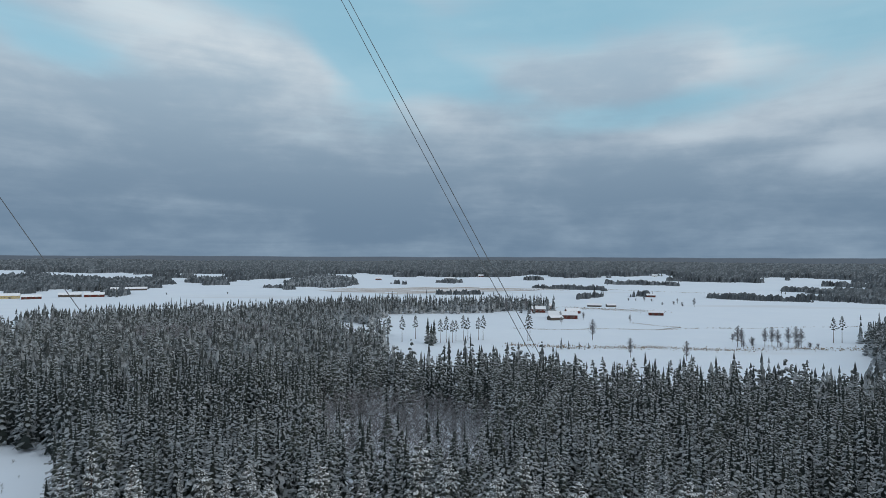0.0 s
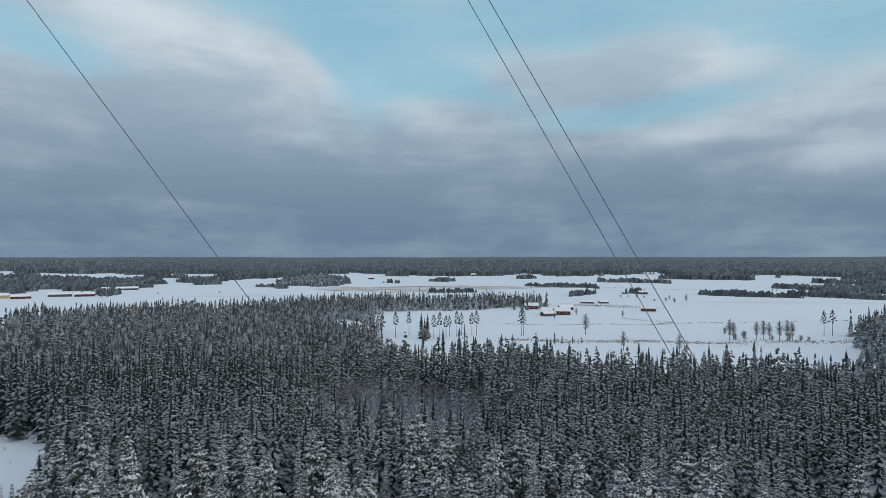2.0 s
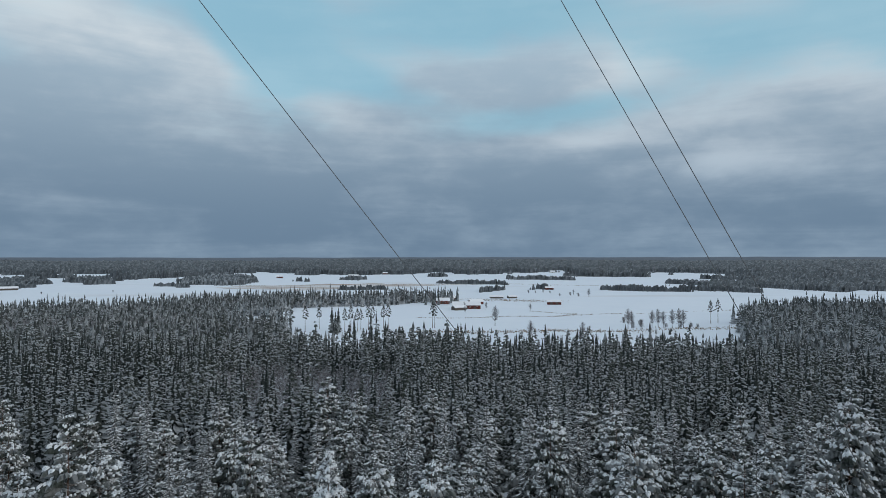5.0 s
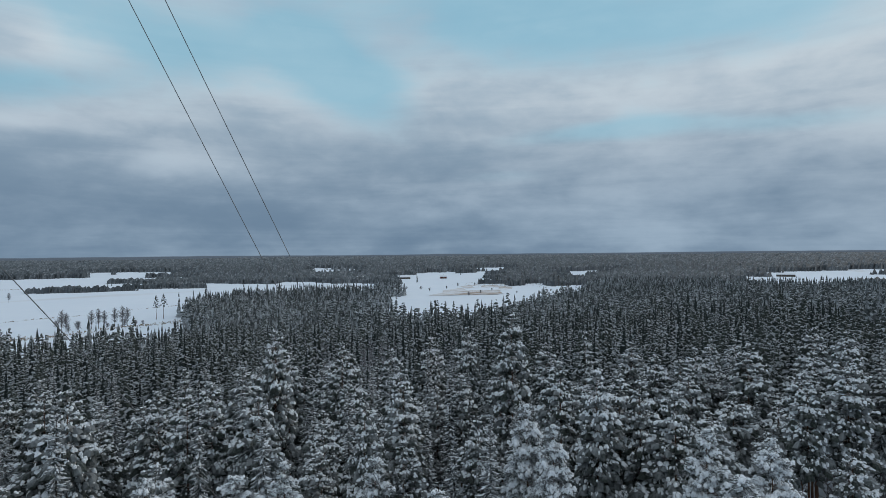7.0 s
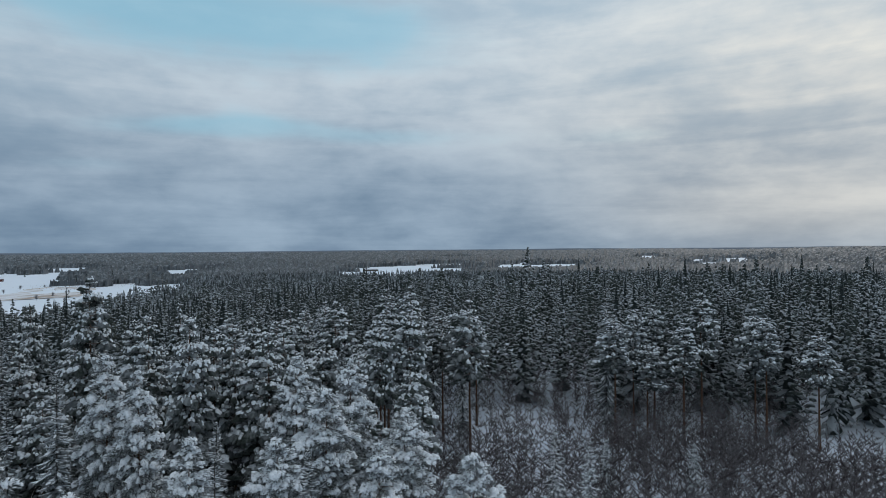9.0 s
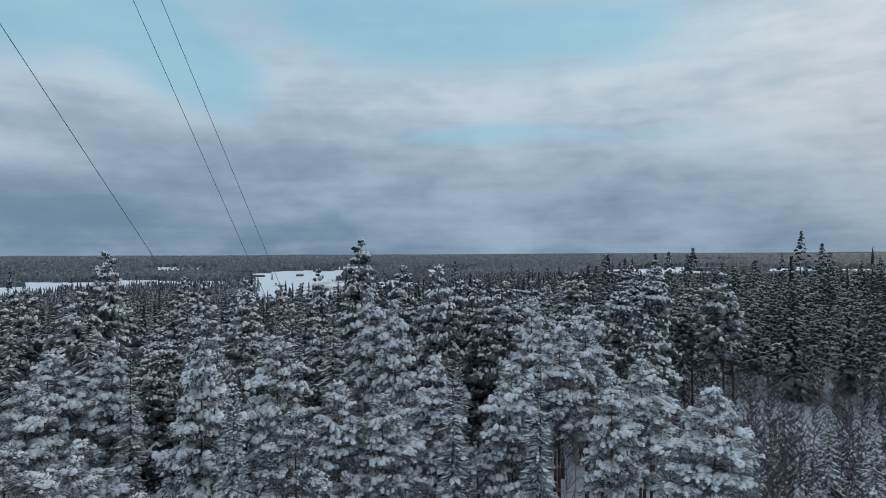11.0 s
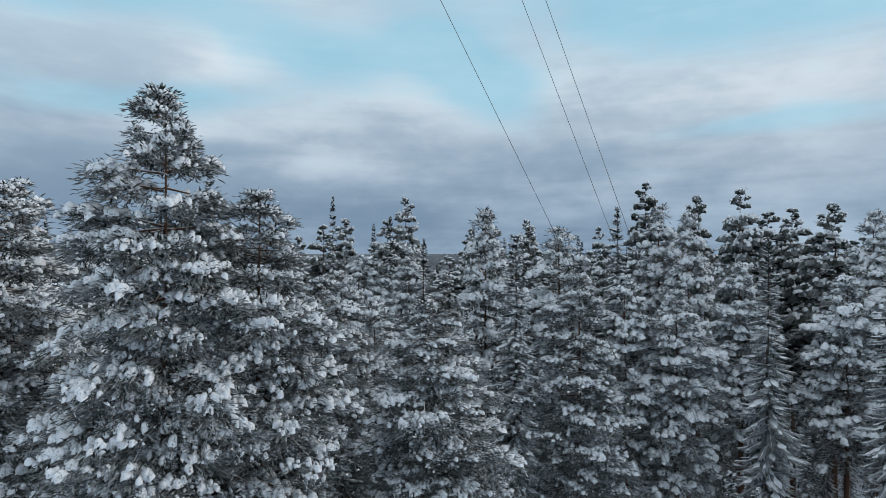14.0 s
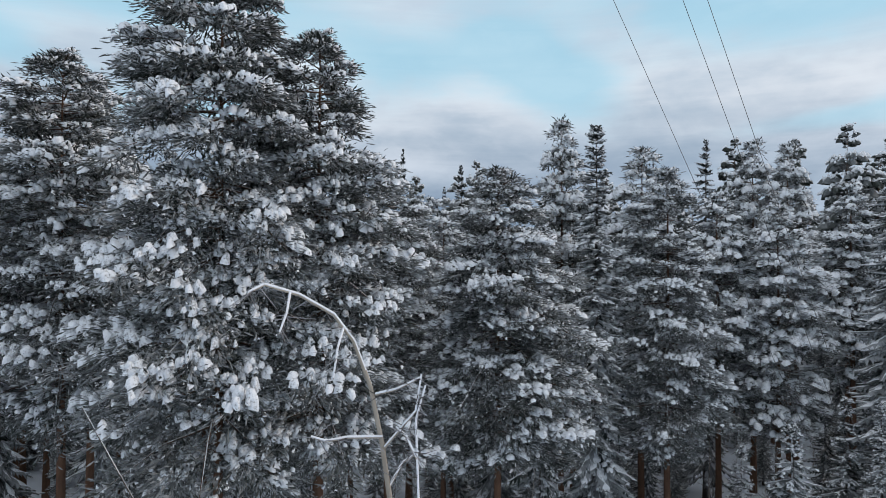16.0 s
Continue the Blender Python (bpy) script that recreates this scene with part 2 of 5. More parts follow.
M_BIRCH_BARK = bark("birch_bark", (0.16, 0.13, 0.10, 1), (0.48, 0.44, 0.38, 1), 7.0)


def frosty_twigs(name, bare, rime):
    k = Mat(name)
    v = k.math("ADD", k.math("MULTIPLY", k.island(), 0.6), k.math("MULTIPLY", k.noise(5.0), 0.6))
    return k.colour(k.mix(k.ramp(v, 0.3, 0.9), bare, rime))


M_TWIG = frosty_twigs("frosted_twigs", (0.060, 0.052, 0.052, 1), (0.34, 0.35, 0.38, 1))
M_BRUSH = frosty_twigs("bare_brush", (0.045, 0.036, 0.036, 1), (0.20, 0.19, 0.20, 1))


def snow_ground():
    k = Mat("snow_cover")
    drift = k.noise(0.02, 5.0, 0.6)
    tufts = k.math("MULTIPLY", k.ramp(k.noise(0.9, 6.0, 0.75), 0.62, 0.74), k.ramp(k.noise(0.012, 4.0, 0.6), 0.56, 0.66))
    straw = k.ramp(k.noise(0.004, 5.0, 0.55, (0.35, 1.6, 1.0)), 0.60, 0.70)
    base = k.mix(drift, (0.66, 0.735, 0.83, 1), (0.76, 0.82, 0.89, 1))
    base = k.mix(k.math("MULTIPLY", straw, 0.22), base, (0.42, 0.36, 0.30, 1))
    base = k.mix(k.math("MULTIPLY", tufts, 0.7), base, (0.20, 0.16, 0.12, 1))
    k.bump(k.noise(1.4, 4.0), 0.35, 0.25)
    return k.colour(base)


M_SNOW = snow_ground()


def plain(name, low, high, scale, rough=0.8, stretch=None, metal=0.0):
    k = Mat(name)
    k.b.inputs["Roughness"].default_value, k.b.inputs["Metallic"].default_value = rough, metal
    n = k.noise(scale, 4.0, 0.65, stretch)
    k.bump(n, 0.3, 0.02)
    return k.colour(k.mix(n, low, high))


M_ROOF_SNOW = plain("roof_snow", (0.74, 0.77, 0.82, 1), (0.82, 0.85, 0.89, 1), 1.5)
M_RED = plain("red_ochre_boards", (0.085, 0.024, 0.019, 1), (0.150, 0.044, 0.034, 1), 2.5, 0.85, (6, 6, 0.3))
M_GREY_WOOD = plain("weathered_boards", (0.06, 0.052, 0.046, 1), (0.15, 0.13, 0.115, 1), 2.5, 0.9, (6, 6, 0.3))
M_YELLOW = plain("yellow_boards", (0.42, 0.33, 0.16, 1), (0.52, 0.43, 0.24, 1), 2.0, 0.8, (6, 6, 0.3))
M_WHITE = plain("white_paint", (0.66, 0.66, 0.65, 1), (0.76, 0.76, 0.74, 1), 3.0, 0.6)
M_DARK_GLASS = plain("dark_pane", (0.02, 0.025, 0.03, 1), (0.04, 0.045, 0.05, 1), 1.0, 0.15)
M_STEEL = plain("galvanised_cable", (0.10, 0.105, 0.11, 1), (0.17, 0.175, 0.18, 1), 4.0, 0.5, None, 0.8)

# ---- mesh helpers ----


def raw_mesh(name, verts, tris, mats, index=None, smooth=False):
    """One mesh from arrays of corners and triangles."""
    me = bpy.data.meshes.new(name)
    verts = np.asarray(verts, dtype=np.float32)
    tris = np.asarray(tris, dtype=np.int32)
    me.vertices.add(len(verts))
    me.vertices.foreach_set("co", verts.ravel())
    me.loops.add(tris.size)
    me.loops.foreach_set("vertex_index", tris.ravel())
    me.polygons.add(len(tris))
    me.polygons.foreach_set("loop_start", np.arange(0, tris.size, 3, dtype=np.int32))
    me.polygons.foreach_set("loop_total", np.full(len(tris), 3, dtype=np.int32))
    for k in mats:
        me.materials.append(k)
    if index is not None:
        me.polygons.foreach_set("material_index", np.asarray(index, dtype=np.int32))
    me.polygons.foreach_set("use_smooth", np.full(len(tris), smooth, dtype=bool))
    me.update(calc_edges=True)
    me.validate()
    return me


def stack(parts):
    """Joins (verts, tris) pairs into one pair."""
    vs, ts, n = [], [], 0
    for v, t in parts:
        if len(v):
            vs.append(v)
            ts.append(t + n)
            n += len(v)
    return np.concatenate(vs), np.concatenate(ts)


def unit(v):
    return v / np.maximum(np.linalg.norm(v, axis=-1, keepdims=True), 1e-9)


UP = np.array([0.0, 0.0, 1.0])


def kites(base, way, length, width, thick, closed=True):
    """Boughs: kite-shaped pads with a raised ridge, one for each row."""
    way = unit(way)
    side = unit(np.cross(way, UP) + 1e-6)
    nrm = np.cross(side, way)
    ln, w, th = length[:, None], width[:, None], thick[:, None]
    b = base
    r = base + way * ln * 0.55 + side * w * 0.5 - nrm * th * 0.35
    l = base + way * ln * 0.55 - side * w * 0.5 - nrm * th * 0.35
    tip = base + way * ln - nrm * th * 0.4
    top = base + way * ln * 0.52 + nrm * th
    v = np.stack([b, r, tip, l, top], 1).reshape(-1, 3)
    f = [(0, 1, 4), (1, 2, 4), (2, 3, 4), (3, 0, 4)] + ([(0, 3, 2), (0, 2, 1)] if closed else [])
    f = np.array(f)
    return v, (f[None] + (np.arange(len(base)) * 5)[:, None, None]).reshape(-1, 3)


def limbs(a, b, ra, rb, sides=3):
    """Tapered round sticks from a to b."""
    n = len(a)
    d = unit(b - a)
    s = unit(np.cross(d, np.array([0.31, 0.74, 0.2])))
    q = np.cross(d, s)
    ang = np.linspace(0, 2 * np.pi, sides, endpoint=False)
    ring = np.cos(ang)[None, :, None] * s[:, None] + np.sin(ang)[None, :, None] * q[:, None]
    v = np.concatenate([a[:, None] + ring * ra[:, None, None], b[:, None] + ring * rb[:, None, None]], 1).reshape(-1, 3)
    f = []
    for i in range(sides):
        j = (i + 1) % sides
        f += [(i, j, sides + j), (i, sides + j, sides + i)]
    f = np.array(f)
    return v, (f[None] + (np.arange(n) * 2 * sides)[:, None, None]).reshape(-1, 3)


def trunk_mesh(rng, h, r, sides, rings, bend=0.15):
    z = np.linspace(0, 1, rings) ** 1.0
    off = np.cumsum(rng.normal(0, bend / rings, (rings, 2)), 0)
    rad = r * (1 - 0.93 * z) * (1 + 0.35 * np.exp(-z * 18))
    ang = np.linspace(0, 2 * np.pi, sides, endpoint=False)
    v = np.stack([np.cos(ang)[None] * rad[:, None] + off[:, :1], np.sin(ang)[None] * rad[:, None] + off[:, 1:], np.repeat((z * h)[:, None], sides, 1)], -1).reshape(-1, 3)
    f = []
    for k in range(rings - 1):
        for i in range(sides):
            j = (i + 1) % sides
            p, q = k * sides, (k + 1) * sides
            f += [(p + i, p + j, q + j), (p + i, q + j, q + i)]
    return v, np.array(f), off


# ---- kinds of tree, at unit detail levels ----


def spindles(base, way, length, width):
    """Snow-loaded shoots: three-sided spindles, one for each row."""
    way = unit(way)
    side = unit(np.cross(way, UP) + 1e-6)
    nrm = np.cross(side, way)
    ln, w = length[:, None], width[:, None]
    mid = base + way * ln * 0.55
    v = np.stack([base, base + way * ln, mid + side * w * 0.5 - nrm * w * 0.15, mid - side * w * 0.5 - nrm * w * 0.15, mid + nrm * w * 0.38], 1).reshape(-1, 3)
    f = np.array([(0, 2, 4), (0, 4, 3), (1, 4, 2), (1, 3, 4)])
    return v, (f[None] + (np.arange(len(base)) * 5)[:, None, None]).reshape(-1, 3)


def domes(rng, base, way, size, rim=6):
    """Cushions of snow with a ragged skirt of needles hanging round them."""
    n = len(base)
    way = unit(way)
    side = unit(np.cross(way, UP) + 1e-6)
    nrm = unit(np.cross(side, way) + UP * 1.2)
    ang = np.linspace(0, 2 * np.pi, rim, endpoint=False)[None] + rng.uniform(0, 6.3, (n, 1))
    half = size[:, None] * 0.5

    def ring(rad, drop, turn):
        return base[:, None] + way[:, None] * (np.cos(ang + turn) * rad * 1.25)[..., None] + side[:, None] * (np.sin(ang + turn) * rad * 0.85)[..., None] + nrm[:, None] * drop[..., None]

    inner = ring(rng.uniform(0.45, 0.75, (n, rim)) * half, rng.uniform(0.05, 0.25, (n, rim)) * half, 0.0)
    outer = ring(rng.uniform(0.75, 1.3, (n, rim)) * half, rng.uniform(-1.0, -0.45, (n, rim)) * half, np.pi / rim)
    top = base + nrm * (half * 0.42)
    v = np.concatenate([inner, outer, top[:, None]], 1).reshape(-1, 3)
    f = []
    for i in range(rim):
        j = (i + 1) % rim
        f += [(i, j, 2 * rim), (i, rim + i, j), (j, rim + i, rim + j)]
    return v, (np.array(f)[None] + (np.arange(n) * (2 * rim + 1))[:, None, None]).reshape(-1, 3)


def mounds(rng, base, way, size, rim=6, thick=0.34):
    """Pillows of snow lying over a bough's end, with an uneven hanging rim."""
    n = len(base)
    way = unit(way)
    side = unit(np.cross(way, UP) + 1e-6)
    nrm = unit(UP + way * np.array([1, 1, 0]) * 0.45)
    out = np.cross(nrm, side) * -1
    ang = np.linspace(0, 2 * np.pi, rim, endpoint=False)[None] + rng.uniform(0, 6.3, (n, 1)) + rng.uniform(-0.25, 0.25, (n, rim))
    half = size[:, None] * 0.5

    def ring(rad, drop):
        return base[:, None] + out[:, None] * (np.cos(ang) * rad * 1.2)[..., None] + side[:, None] * (np.sin(ang) * rad * 0.9)[..., None] + nrm[:, None] * drop[..., None]

    rad = rng.uniform(0.5, 1.35, (n, rim)) * half
    inner = ring(rad * rng.uniform(0.5, 0.72, (n, rim)), half * thick * rng.uniform(0.5, 1.0, (n, rim)))
    outer = ring(rad, -half * rng.uniform(0.25, 0.8, (n, rim)))
    top = base + nrm * (half * thick * rng.uniform(0.9, 1.4, (n, 1)))
    v = np.concatenate([inner, outer, top[:, None]], 1).reshape(-1, 3)
    f = []
    for i in range(rim):
        j = (i + 1) % rim
        f += [(i, j, 2 * rim), (i, rim + i, j), (j, rim + i, rim + j)]
    return v, (np.array(f)[None] + (np.arange(n) * (2 * rim + 1))[:, None, None]).reshape(-1, 3)


def flecks(rng, base, size):
    """Small crumbs of snow caught on the needles."""
    n = len(base)
    v = base[:, None] + rng.normal(0, 0.5, (n, 4, 3)) * size[:, None, None] * np.array([1, 1, 0.7])
    v[:, 3] = base + UP * (size * 0.45)[:, None]
    f = np.array([(0, 1, 3), (1, 2, 3), (2, 0, 3)])
    return v.reshape(-1, 3), (f[None] + (np.arange(n) * 4)[:, None, None]).reshape(-1, 3)


def fronds(rng, root, az, rise, reach, width, n=4, sag=0.16, backs=False):
    """Spruce boughs: a flat back with side twigs hanging like teeth; with backs, also the snow that lies along them."""
    k = len(root)
    s = np.linspace(0.04, 1.0, n + 1)
    out = np.stack([np.cos(az), np.sin(az), np.zeros(k)], -1)
    side = np.stack([-np.sin(az), np.cos(az), np.zeros(k)], -1)

    def axis(q):
        p = root[:, None] + out[:, None] * (reach * np.cos(rise))[:, None, None] * q[..., None]
        p[..., 2] += reach[:, None] * (np.sin(rise)[:, None] * q - sag * (q ** 2 - 0.75 * q ** 4))
        return p

    sq = np.broadcast_to(s, (k, n + 1))
    w = np.interp(s, [0, 0.3, 0.55, 0.85, 1], [0.2, 0.85, 1.0, 0.55, 0.03])[None] * width[:, None] * rng.uniform(0.8, 1.2, (k, n + 1))
    spine = axis(sq)
    parts = [spine]
    qt = np.clip(s[:-1] + 0.95 / n, 0, 1.04)
    for sign in (1, -1):
        edge = spine + side[:, None] * (sign * w * 0.5)[..., None] - UP * (w * 0.10)[..., None]
        wt = 0.5 * (w[:, :-1] + w[:, 1:]) * rng.uniform(0.75, 1.35, (k, n))
        tooth = axis(np.broadcast_to(qt, (k, n)) + rng.uniform(-0.05, 0.05, (k, n))) + side[:, None] * (sign * wt)[..., None] * 0.85 - UP * (wt * rng.uniform(0.35, 1.0, (k, n)))[..., None]
        parts += [edge, tooth]
    v = np.concatenate(parts, 1)
    m = n + 1
    f = []
    for e in (m, m + m + n):
        t = e + m
        for i in range(n):
            f += [(i, i + 1, e + i + 1), (i, e + i + 1, e + i), (e + i, e + i + 1, t + i)]
    needles = v.reshape(-1, 3), (np.array(f)[None] + (np.arange(k) * v.shape[1])[:, None, None]).reshape(-1, 3)
    if not backs:
        return needles
    lift = w * rng.uniform(0.06, 0.20, (k, m)) + 0.015
    ws = w * np.clip(rng.uniform(-0.35, 0.78, (k, m)), 0.02, 1)
    ridge = spine + UP * lift[..., None]
    low = [spine + side[:, None] * (g * ws)[..., None] - UP * (ws * 0.16 - 0.012)[..., None] for g in (1, -1)]
    sv = np.concatenate([ridge] + low, 1)
    sf = []
    for i in range(n):
        sf += [(i, i + 1, m + i + 1), (i, m + i + 1, m + i), (i + 1, i, 2 * m + i), (i + 1, 2 * m + i, 2 * m + i + 1)]
    return needles, (sv.reshape(-1, 3), (np.array(sf)[None] + (np.arange(k) * sv.shape[1])[:, None, None]).reshape(-1, 3))


def spruce(seed, h, radius, boughs, per, detail):
    """A pointed spruce: dense boughs in whorls, hanging lower down. Gives its needles and its snow.
    detail 3: boughs with shoots, 2 and 1: toothed boughs."""
    rng = np.random.default_rng(seed)
    t = (np.arange(boughs) + rng.uniform(0, 1, boughs)) / boughs
    u = 1 - (1 - t) ** 1.15
    whorl = np.round(u * h / 0.5) / (h / 0.5)
    u = np.clip(0.5 * u + 0.5 * whorl + rng.normal(0, 0.004, boughs), 0, 1)
    z = h * (0.08 + 0.905 * u)
    lean = rng.uniform(0, 6.3)
    az = np.arange(boughs) * 2.399 + rng.uniform(-0.5, 0.5, boughs)
    reach = radius * ((1 - u) ** 0.74 * 0.93 + 0.07) * rng.uniform(0.62, 1.12, boughs) * (1 + 0.14 * np.sin(az + lean) + 0.12 * np.sin(u * 31 + az))
    rise = np.radians(np.interp(u, [0, 0.5, 0.85, 1], [-28, -20, -4, 46]) + rng.normal(0, 10, boughs))
    root = np.stack([np.zeros(boughs), np.zeros(boughs), z], -1)
    width = np.minimum(reach * 0.18, 0.22) + (0.06 if detail > 1 else 0.11)
    if detail == 0:
        return stack([fronds(rng, root, az, rise, reach, reach * 0.40 + 0.14, per), skirts(seed, h, radius * 0.5, 6, 6)])
    needles, snow = fronds(rng, root, az, rise, reach, width, per if detail < 3 else 10, backs=True)
    if detail < 3:
        return needles, snow
    way = np.stack([np.cos(az) * np.cos(rise), np.sin(az) * np.cos(rise), np.sin(rise)], -1)
    s = rng.uniform(0.15, 1.0, (boughs, per))
    turn = az[:, None] + rng.choice([-1, 1], (boughs, per)) * rng.uniform(0.3, 0.95, (boughs, per))
    dip = rise[:, None] - rng.uniform(0.0, 0.7, (boughs, per))
    w2 = np.stack([np.cos(turn) * np.cos(dip), np.sin(turn) * np.cos(dip), np.sin(dip)], -1).reshape(-1, 3)
    p2 = root[:, None] + way[:, None] * (reach[:, None] * s)[..., None]
    p2[..., 2] -= 0.16 * reach[:, None] * (s ** 2 - 0.75 * s ** 4)
    p2 = p2.reshape(-1, 3)
    l2 = ((1.1 - s) * 0.30 * reach[:, None] + 0.16).ravel() * rng.uniform(0.6, 1.2, boughs * per)
    some = rng.uniform(0, 1, len(p2)) < 0.45
    at = p2 + w2 * (l2 * 0.55)[:, None] + UP * 0.02
    load = mounds(rng, at[some], w2[some], np.clip(l2[some] * 0.55, 0.08, 0.3), 5, 0.3)
    return stack([needles, spindles(p2, w2, l2, 0.05 + l2 * 0.14)]), stack([snow, load])


def pine(seed, h, radius, boughs, per, detail, low=0.36, snowy=0.74):
    """A Scots pine: drooping boughs in loose whorls that carry pads of needles with snow on them, bare below.
    Gives its needles, its snow and its limbs. detail 3 and 2: pads of shoots, 1: domed pads."""
    rng = np.random.default_rng(seed)
    whorls = max(8, boughs // 6)
    tz = np.linspace(0.0, 1.0, whorls) ** 0.86 + rng.normal(0, 0.35 / whorls, whorls)
    tier = np.arange(boughs) % whorls
    u = np.clip(tz[tier] + rng.normal(0, 0.020, boughs), 0, 0.985)
    z = h * (low + (1 - low) * u) - 0.15
    full = rng.uniform(0.80, 1.12, whorls)[tier]
    az = (np.arange(boughs) // whorls) * (2 * np.pi / 6) + tier * 0.9 + rng.uniform(-0.5, 0.5, boughs)
    lean = rng.uniform(0, 6.3)
    reach = radius * np.interp(u, [0, 0.12, 0.25, 0.5, 0.7, 0.825, 0.93, 1], [0.70, 0.95, 1.0, 0.88, 0.66, 0.46, 0.24, 0.05]) * rng.uniform(0.65, 1.18, boughs) * full * (1 + 0.15 * np.sin(az + lean))
    rise = np.interp(u, [0, 0.4, 0.75, 0.92, 1], [-0.10, 0.0, 0.14, 0.34, 0.8]) + rng.normal(0, 0.17, boughs)
    sag = np.interp(u, [0, 0.5, 0.9, 1], [0.34, 0.30, 0.16, 0.0])
    out = np.stack([np.cos(az), np.sin(az), np.zeros(boughs)], -1)
    sidev = np.stack([-np.sin(az), np.cos(az), np.zeros(boughs)], -1)
    root = np.stack([np.zeros(boughs), np.zeros(boughs), z], -1)

    def along(s):
        p = root[:, None] + out[:, None] * (reach[:, None] * s)[..., None]
        p[..., 2] += reach[:, None] * (rise[:, None] * s - sag[:, None] * s ** 2)
        return p

    k = per
    s = np.clip(1.0 - (np.arange(k)[None] + rng.uniform(0.0, 0.8, (boughs, k))) / k * 0.74, 0, 1)
    sign = np.where(np.arange(k) % 2 == 0, 1, -1)[None] * rng.choice([-1, 1], (boughs, 1))
    lat = sign * (1.05 - s) * rng.uniform(0.25, 0.75, (boughs, k)) * reach[:, None]
    p = along(s) + sidev[:, None] * lat[..., None]
    p[..., 2] -= np.abs(lat) * 0.16
    w = out[:, None] + sidev[:, None] * (lat / np.maximum(reach[:, None], 0.3))[..., None] * 1.2
    w[..., 2] += (rise[:, None] - 2 * sag[:, None] * s) * 0.6
    keep = (np.arange(k)[None] < np.maximum(1, np.round(reach[:, None] * k / radius * 1.25))).ravel()
    p, w = p.reshape(-1, 3)[keep], unit(w.reshape(-1, 3))[keep]
    size = (0.24 + 0.17 * np.repeat(reach, k)[keep]) * rng.uniform(0.7, 1.3, len(p)) * {3: 1.0, 2: 1.1, 1: 1.2}[detail]
    # the leader, closely set with short shoots
    lead = np.linspace(0.05, 1.2, 8)
    turn = np.arange(8) * 2.4
    spread = lead * 0.14
    p = np.concatenate([p, np.stack([np.cos(turn) * spread, np.sin(turn) * spread, h - 0.1 - lead], -1)])
    w = np.concatenate([w, unit(np.stack([np.cos(turn), np.sin(turn), 1.0 - lead * 0.5], -1))])
    size = np.concatenate([size, 0.16 + lead * 0.07])
    near = along(np.array([[0.0, 0.5, 1.0]]))
    wood = stack([limbs(near[:, 0], near[:, 1], 0.012 + reach * 0.012, 0.010 + reach * 0.006, 4), limbs(near[:, 1], near[:, 2], 0.010 + reach * 0.006, np.full(boughs, 0.006), 3)])
    flat = w * np.array([1, 1, 0.6])
    share = np.append(np.interp(np.repeat(u, k)[keep], [0, 0.35, 0.8], [0.45, 0.75, 1.15]), np.ones(len(lead)))
    load = rng.uniform(0, 1, len(p)) < snowy * share
    cap_at = p + UP * (size * 0.20)[:, None]
    twice = np.repeat(np.arange(len(p))[load], 4)
    if detail == 1:
        return domes(rng, p, flat, size, 5), mounds(rng, cap_at[twice] + rng.normal(0, 0.28, (len(twice), 3)) * np.array([1, 1, 0.45]) * size[twice, None], flat[twice], size[twice] * rng.uniform(0.24, 0.54, len(twice)), 5, 0.5), wood
    m, n, caps, rim = (58, 18, 15, 5) if detail == 3 else (20, 6, 7, 5)
    fine = 1.0 if detail == 3 else 1.45
    off = rng.normal(0, 0.34, (len(p), m, 3)) * np.array([1, 1, 0.55])
    off[..., 2] -= 0.5 * (off[..., 0] ** 2 + off[..., 1] ** 2) + 0.06
    start = (p[:, None] + off * size[:, None, None]).reshape(-1, 3)
    aim = (w[:, None] * 0.8 + off * np.array([2.2, 2.2, 1.0]) + rng.normal(0, 0.35, (len(p), m, 3)) + np.array([0, 0, 0.12])).reshape(-1, 3)
    ln = rng.uniform(0.12, 0.28, len(p) * m) * fine * np.repeat(np.clip(size * 2.4, 0.5, 1.0), m)
    shoots = spindles(start, aim, ln, ln * 0.20)
    q = np.repeat(np.arange(len(p))[load], caps)
    jog = rng.normal(0, 0.25, (len(q), 3)) * np.array([1.15, 1.15, 0.30])
    jog[:, 2] -= 0.5 * (jog[:, 0] ** 2 + jog[:, 1] ** 2)
    pillows = mounds(rng, cap_at[q] + jog * size[q, None], flat[q], rng.uniform(*((0.06, 0.21) if detail == 3 else (0.10, 0.26)), len(q)) * fine * np.clip(size[q] * 2.2, 0.6, 1.3), rim, 0.6)
    off2 = rng.normal(0, 0.42, (len(p), n, 3)) * np.array([1, 1, 0.30])
    off2[..., 2] -= 0.55 * (off2[..., 0] ** 2 + off2[..., 1] ** 2) - 0.06
    crumbs = flecks(rng, (p[:, None] + off2 * size[:, None, None]).reshape(-1, 3), rng.uniform(0.03, 0.085, len(p) * n) * fine)
    return shoots, stack([pillows, crumbs]), wood


